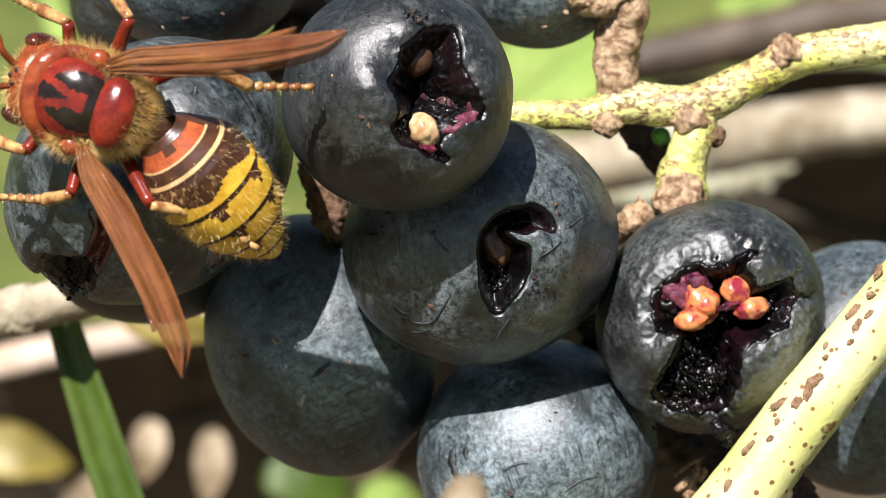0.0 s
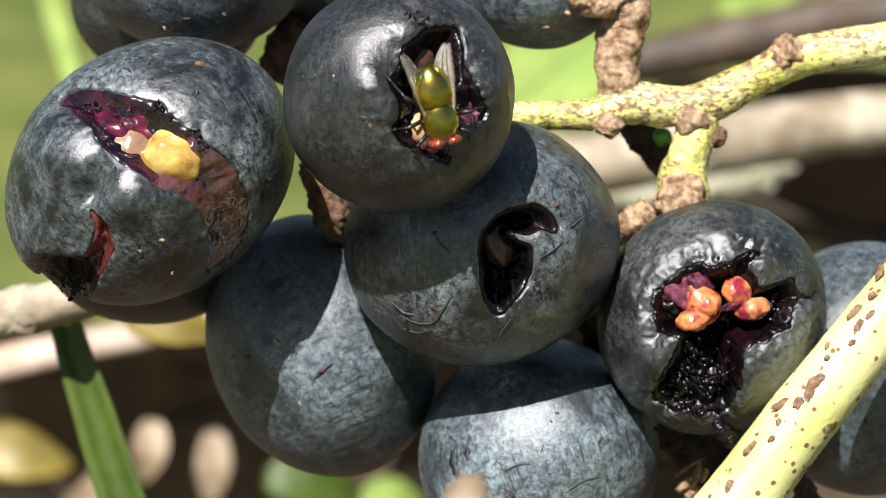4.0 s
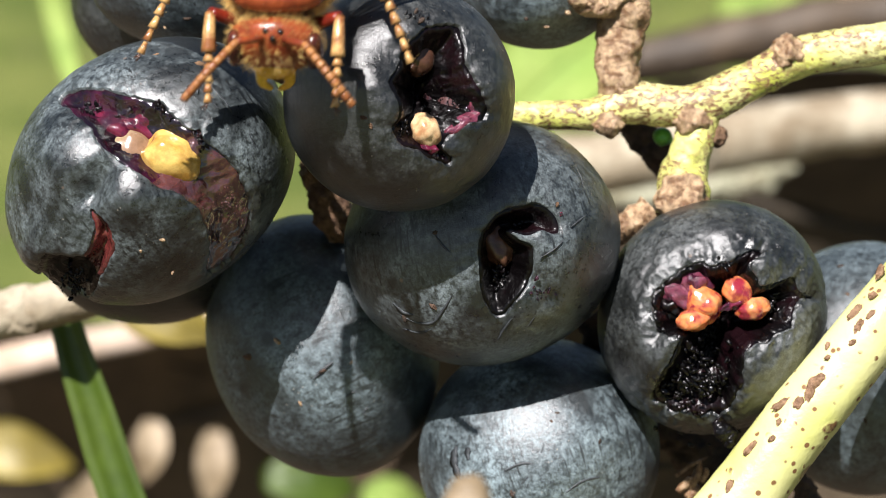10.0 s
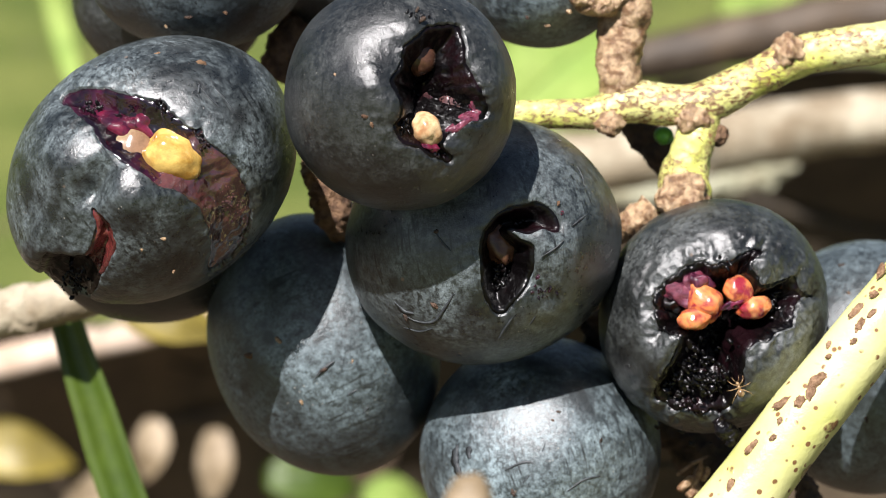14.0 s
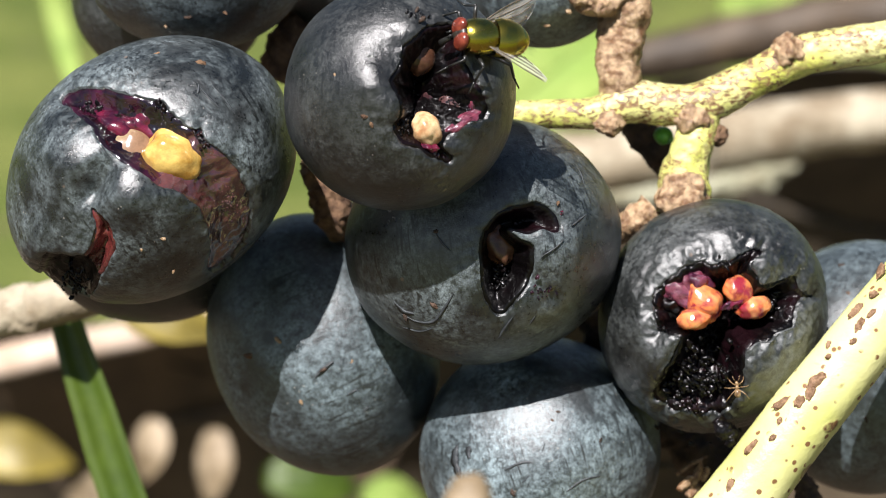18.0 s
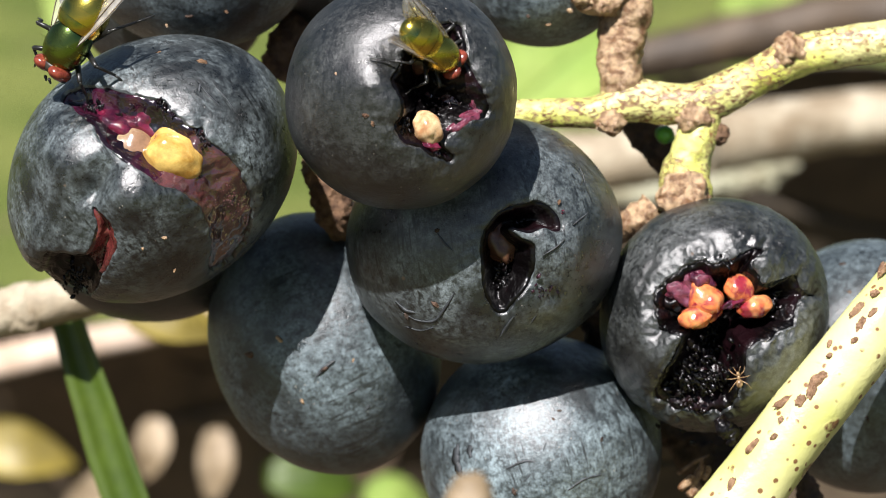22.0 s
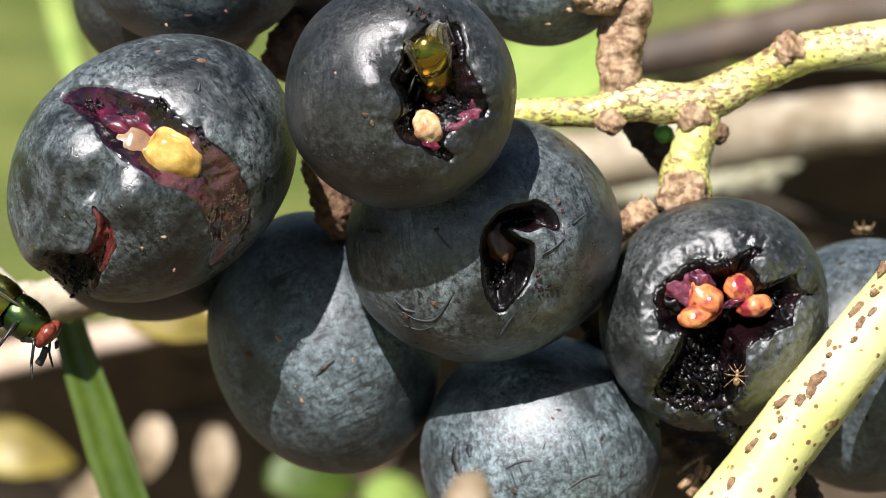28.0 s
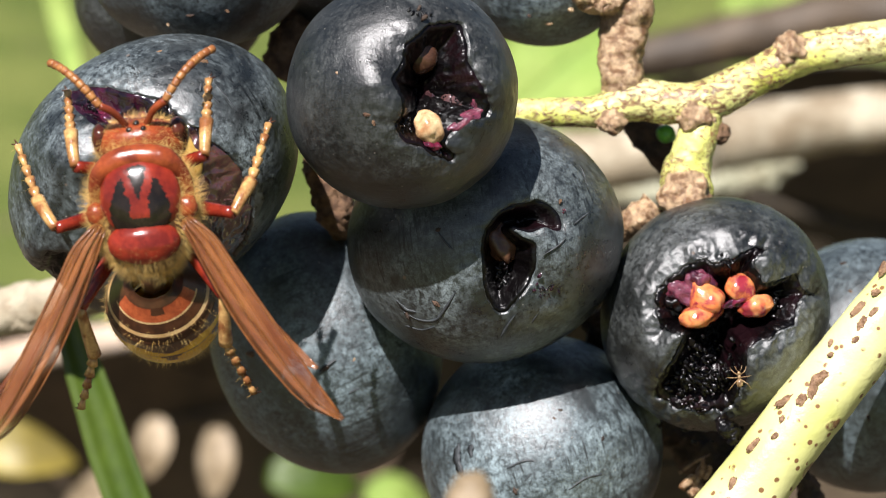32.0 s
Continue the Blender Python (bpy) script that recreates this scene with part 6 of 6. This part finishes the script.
    walk(fly_gold, [
        (0, bug(0.01124, 0.06, 0.09583, -160, -0, 0)), (2.6, bug(0.00315, 0.04, 0.06876, -130, -0, 0)), (2.8, bug(-0.00053, -0.005, 0.03192, -120, -0, 0)), (2.9, bug(-0.00288, -0.022, 0.01922, -110, -0, 0)), (3, bug(-0.00466, -0.01961, 0.01291, -131, -5, 15)), (3.2, bug(-0.00275, -0.01942, 0.01306, -161, -5, 13)), (3.3, bug(-0.00448, -0.0197, 0.01203, -111, -6, 10)), (3.5, bug(-0.00108, -0.01865, 0.00969, -81, 12, -7)), (4.5, bug(0.00021, -0.01856, 0.00739, -72, 15, -9)), (5.5, bug(0.00332, -0.0116, 0.00515, -62, 65, -22)), (5.7, bug(0.00186, -0.01504, 0.00504, -120, 13, -39)),
        (6, bug(0.00157, -0.01532, 0.00493, -122, 13, -37)), (6.2, bug(0.0015, -0.01543, 0.00493, -122, 13, -36)), (6.4, bug(-0.00149, -0.01499, 0.00367, -107, 32, -17)), (6.6, bug(-0.00139, -0.01624, 0.00387, -115, 28, -20)), (6.8, bug(-0.00744, -0.01577, 0.00538, 161, 18, -32)), (6.9, bug(-0.0068, -0.0185, 0.00774, 124, 2, -21)), (7, bug(-0.00472, -0.02001, 0.01062, 82, 2, -8)), (7.2, bug(-0.0025, -0.0201, 0.01155, 25, 4, -6)), (7.4, bug(-0.00103, -0.01569, 0.0109, -46, 48, -11)), (8, bug(-0.00079, -0.01518, 0.01083, -66, 52, -14)),
        (8.3, bug(-0.00108, -0.01446, 0.00966, -86, 18, -8)), (8.6, bug(-0.00108, -0.01446, 0.00966, -86, 18, -8)), (8.8, bug(-0.00018, -0.01676, 0.01041, -17, 20, -5)), (9, bug(0.00039, -0.01675, 0.01006, -9, 24, -2)), (9.2, bug(0.00489, -0.0116, 0.00789, -98, 15, -66)), (9.4, bug(0.00388, -0.01422, 0.00777, -126, -18, -43)), (9.5, bug(0.00214, -0.01791, 0.00889, -175, -24, -6)), (9.6, bug(0.00222, -0.01787, 0.00911, -178, -24, -4)), (9.7, bug(0.00888, -0.026, 0.01673, -180, -0, 0)), (9.9, bug(0.03363, 0.01, 0.04702, -180, -0, 0)), (10.5, bug(0.05809, 0.06, 0.09583, -180, -0, 0)),
        (12, bug(0.01645, 0.06, 0.09583, -130, -0, 0)), (12.75, bug(-0.0025, 0, 0.04845, -130, -0, 0)), (12.9, bug(-0.00481, -0.026, 0.01974, -110, -0, 0)), (13, bug(-0.00708, -0.026, 0.00822, -105, -0, 0)), (13.1, bug(-0.00936, -0.028, -0.00392, -105, -0, 0)), (13.3, bug(-0.01249, -0.03, -0.02795, -100, -0, 0)), (15, bug(0.04914, -0.02, -0.01593, -170, -0, 0)), (16.8, bug(0.02562, -0.015, 0.0301, -180, -0, 0)), (17.1, bug(0.00886, -0.014, 0.01804, -180, -0, 0)), (17.2, bug(0.00544, -0.014, 0.01444, -178, -0, 0)), (17.4, bug(0.00351, -0.0116, 0.01611, 147, -27, 64)), (17.6, bug(0.00206, -0.0163, 0.0136, -177, -28, 18)), (18, bug(0.00227, -0.01625, 0.01335, 177, -28, 20)),
        (18.5, bug(0.00159, -0.01756, 0.01282, 178, -22, 15)), (19, bug(0.00275, -0.01715, 0.0107, -128, -22, -19)), (19.3, bug(0.00158, -0.01817, 0.00976, -131, -13, -15)), (19.6, bug(0.00133, -0.01832, 0.00908, -135, -11, -16)), (20, bug(0.00084, -0.01866, 0.00896, -166, -15, -8)), (20.3, bug(0.00077, -0.01871, 0.00896, -163, -14, -8)), (20.6, bug(0.0005, -0.01633, 0.00472, -158, -7, -33)), (20.8, bug(-0.00365, -0.01798, 0.00495, 178, 3, -24)), (21, bug(-0.00759, -0.01645, 0.00607, 156, 16, -29)), (21.3, bug(-0.00554, -0.01821, 0.01372, 119, 22, -2)),
        (21.45, bug(-0.00328, -0.019, 0.01365, 47, 12, -13)), (21.6, bug(-0.00095, -0.01752, 0.01286, -26, 22, -16)), (22, bug(-0.00042, -0.01671, 0.01225, -36, 39, -17)), (22.5, bug(0.00014, -0.01506, 0.01177, -68, 50, -23)), (23, bug(0.00014, -0.01506, 0.01177, -56, 48, -21)), (23.5, bug(-0.00032, -0.01488, 0.01114, -73, 35, -14)), (24, bug(-0.00079, -0.01424, 0.01039, -92, 14, -9)), (25, bug(-0.00075, -0.01423, 0.01032, -94, 14, -9)), (25.5, bug(-0.00057, -0.01688, 0.01012, -72, 13, -9)),
        (26.5, bug(-0.0005, -0.01513, 0.01083, -77, 35, -13)), (27.5, bug(-0.00057, -0.01513, 0.01105, -73, 50, -16)), (28, bug(-0.00068, -0.01515, 0.01094, -71, 53, -16)), (28.5, bug(-0.00043, -0.01494, 0.0106, -79, 53, -17)), (28.8, bug(-0.0005, -0.0156, 0.0108, -76, 45, -15)), (28.9, bug(-0.00149, -0.024, 0.01221, -80, -0, 0)), (29, bug(0.00428, -0.01, 0.03101, -90, -0, 0)), (29.4, bug(0.01576, 0.05, 0.08685, -90, -0, 0)), (32, bug(0.02686, 0.06, 0.10103, -90, -0, 0))])
    # the flies' wings: spread while they walk outside, held up on edge while they feed inside a hole
    def wing_rows(size, spans):
        return {y: [(t, pose(*mm(-0.2 * size, 1.05 * y * size, 0.75 * size), edge * y, 0, -a * y)) for t, a, edge in spans] for y in (1, -1)}

    rows = wing_rows(0.87, [(0, 70, 0), (3.0, 70, 0), (3.3, 30, 30), (3.6, 8, 60), (5.0, 20, 40), (5.5, 30, 35), (6.0, 38, 35), (6.6, 34, 20), (6.9, 28, 8), (7.0, 28, 5), (7.2, 24, 35), (7.5, 8, 62), (8.8, 10, 55), (9.1, 30, 40), (9.4, 30, 15), (9.6, 30, 5), (9.8, 70, 0), (12.9, 80, 20), (12.97, 45, 40), (13.03, 120, 40), (13.1, 80, 20), (17.3, 60, 0), (17.6, 26, 15),
                             (18.5, 34, 40), (19.6, 34, 45), (19.9, 28, 5), (20.3, 28, 5), (20.6, 22, 30), (21.2, 30, 30), (21.6, 12, 60), (25.3, 8, 60), (28.8, 8, 60), (29.0, 70, 0), (32, 70, 0)])
    walk(gold_wings[0], rows[1])
    walk(gold_wings[1], rows[-1])
    rows = wing_rows(1.12, [(0, 70, 0), (18.8, 60, 0), (19.3, 14, 20), (22, 14, 25), (22.5, 24, 40), (23, 24, 30), (24, 26, 60), (24.6, 26, 60), (25, 32, 10), (25.3, 70, 0), (26.5, 20, 40), (28.8, 20, 40), (29, 70, 0), (32, 70, 0)])
    walk(green_wings[0], rows[1])
    walk(green_wings[1], rows[-1])
    walk(fly_green, [
        (0, bug(-0.02519, 0.06, 0.10103, -90, -0, 0)), (18, bug(-0.02389, 0.05, 0.08685, -90, -0, 0)), (18.8, bug(-0.01871, 0.002, 0.03122, -90, -0, 0)), (19, bug(-0.01765, -0.009, 0.02043, -92, -20, 0)), (19.2, bug(-0.01759, -0.011, 0.01726, -92, -20, 0)), (19.4, bug(-0.01887, -0.012, 0.01476, -93, -10, 0)), (19.6, bug(-0.02172, -0.012, 0.01381, -118, 10, 0)), (20, bug(-0.02368, -0.011, 0.01301, -130, 15, 25)), (21, bug(-0.0239, -0.011, 0.01287, -130, 15, 25)), (21.5, bug(-0.02404, -0.011, 0.01338, -128, 15, 25)), (22, bug(-0.02448, -0.011, 0.01331, -122, 12, 20)),
        (22.5, bug(-0.0263, -0.013, 0.01108, -62, -0, 0)), (23, bug(-0.02434, -0.014, 0.01112, -25, 5, -25)), (23.5, bug(-0.02308, -0.014, 0.0104, -42, 10, 0)), (24, bug(-0.02247, -0.014, 0.00976, -42, 15, 0)), (24.5, bug(-0.02175, -0.014, 0.00954, -42, 15, 0)), (25, bug(-0.02333, -0.015, 0.00977, 12, 5, 0)), (25.2, bug(-0.02662, -0.015, 0.00648, -40, -0, 0)), (25.5, bug(-0.03075, -0.012, -0.00106, -60, -0, 0)), (26.5, bug(-0.02999, -0.008, -0.00444, -50, -0, -60)), (27.5, bug(-0.0285, -0.008, -0.00425, -40, -0, -75)), (28, bug(-0.02783, -0.008, -0.00463, -38, -0, -80)),
        (28.8, bug(-0.02738, -0.008, -0.00463, -38, -0, -80)), (28.9, bug(-0.03294, -0.012, -0.00579, -30, -0, 0)), (29.2, bug(-0.04456, -0.02, -0.00899, -20, -0, 0)), (32, bug(-0.05497, -0.02, -0.01246, -20, -0, 0))])


motions()
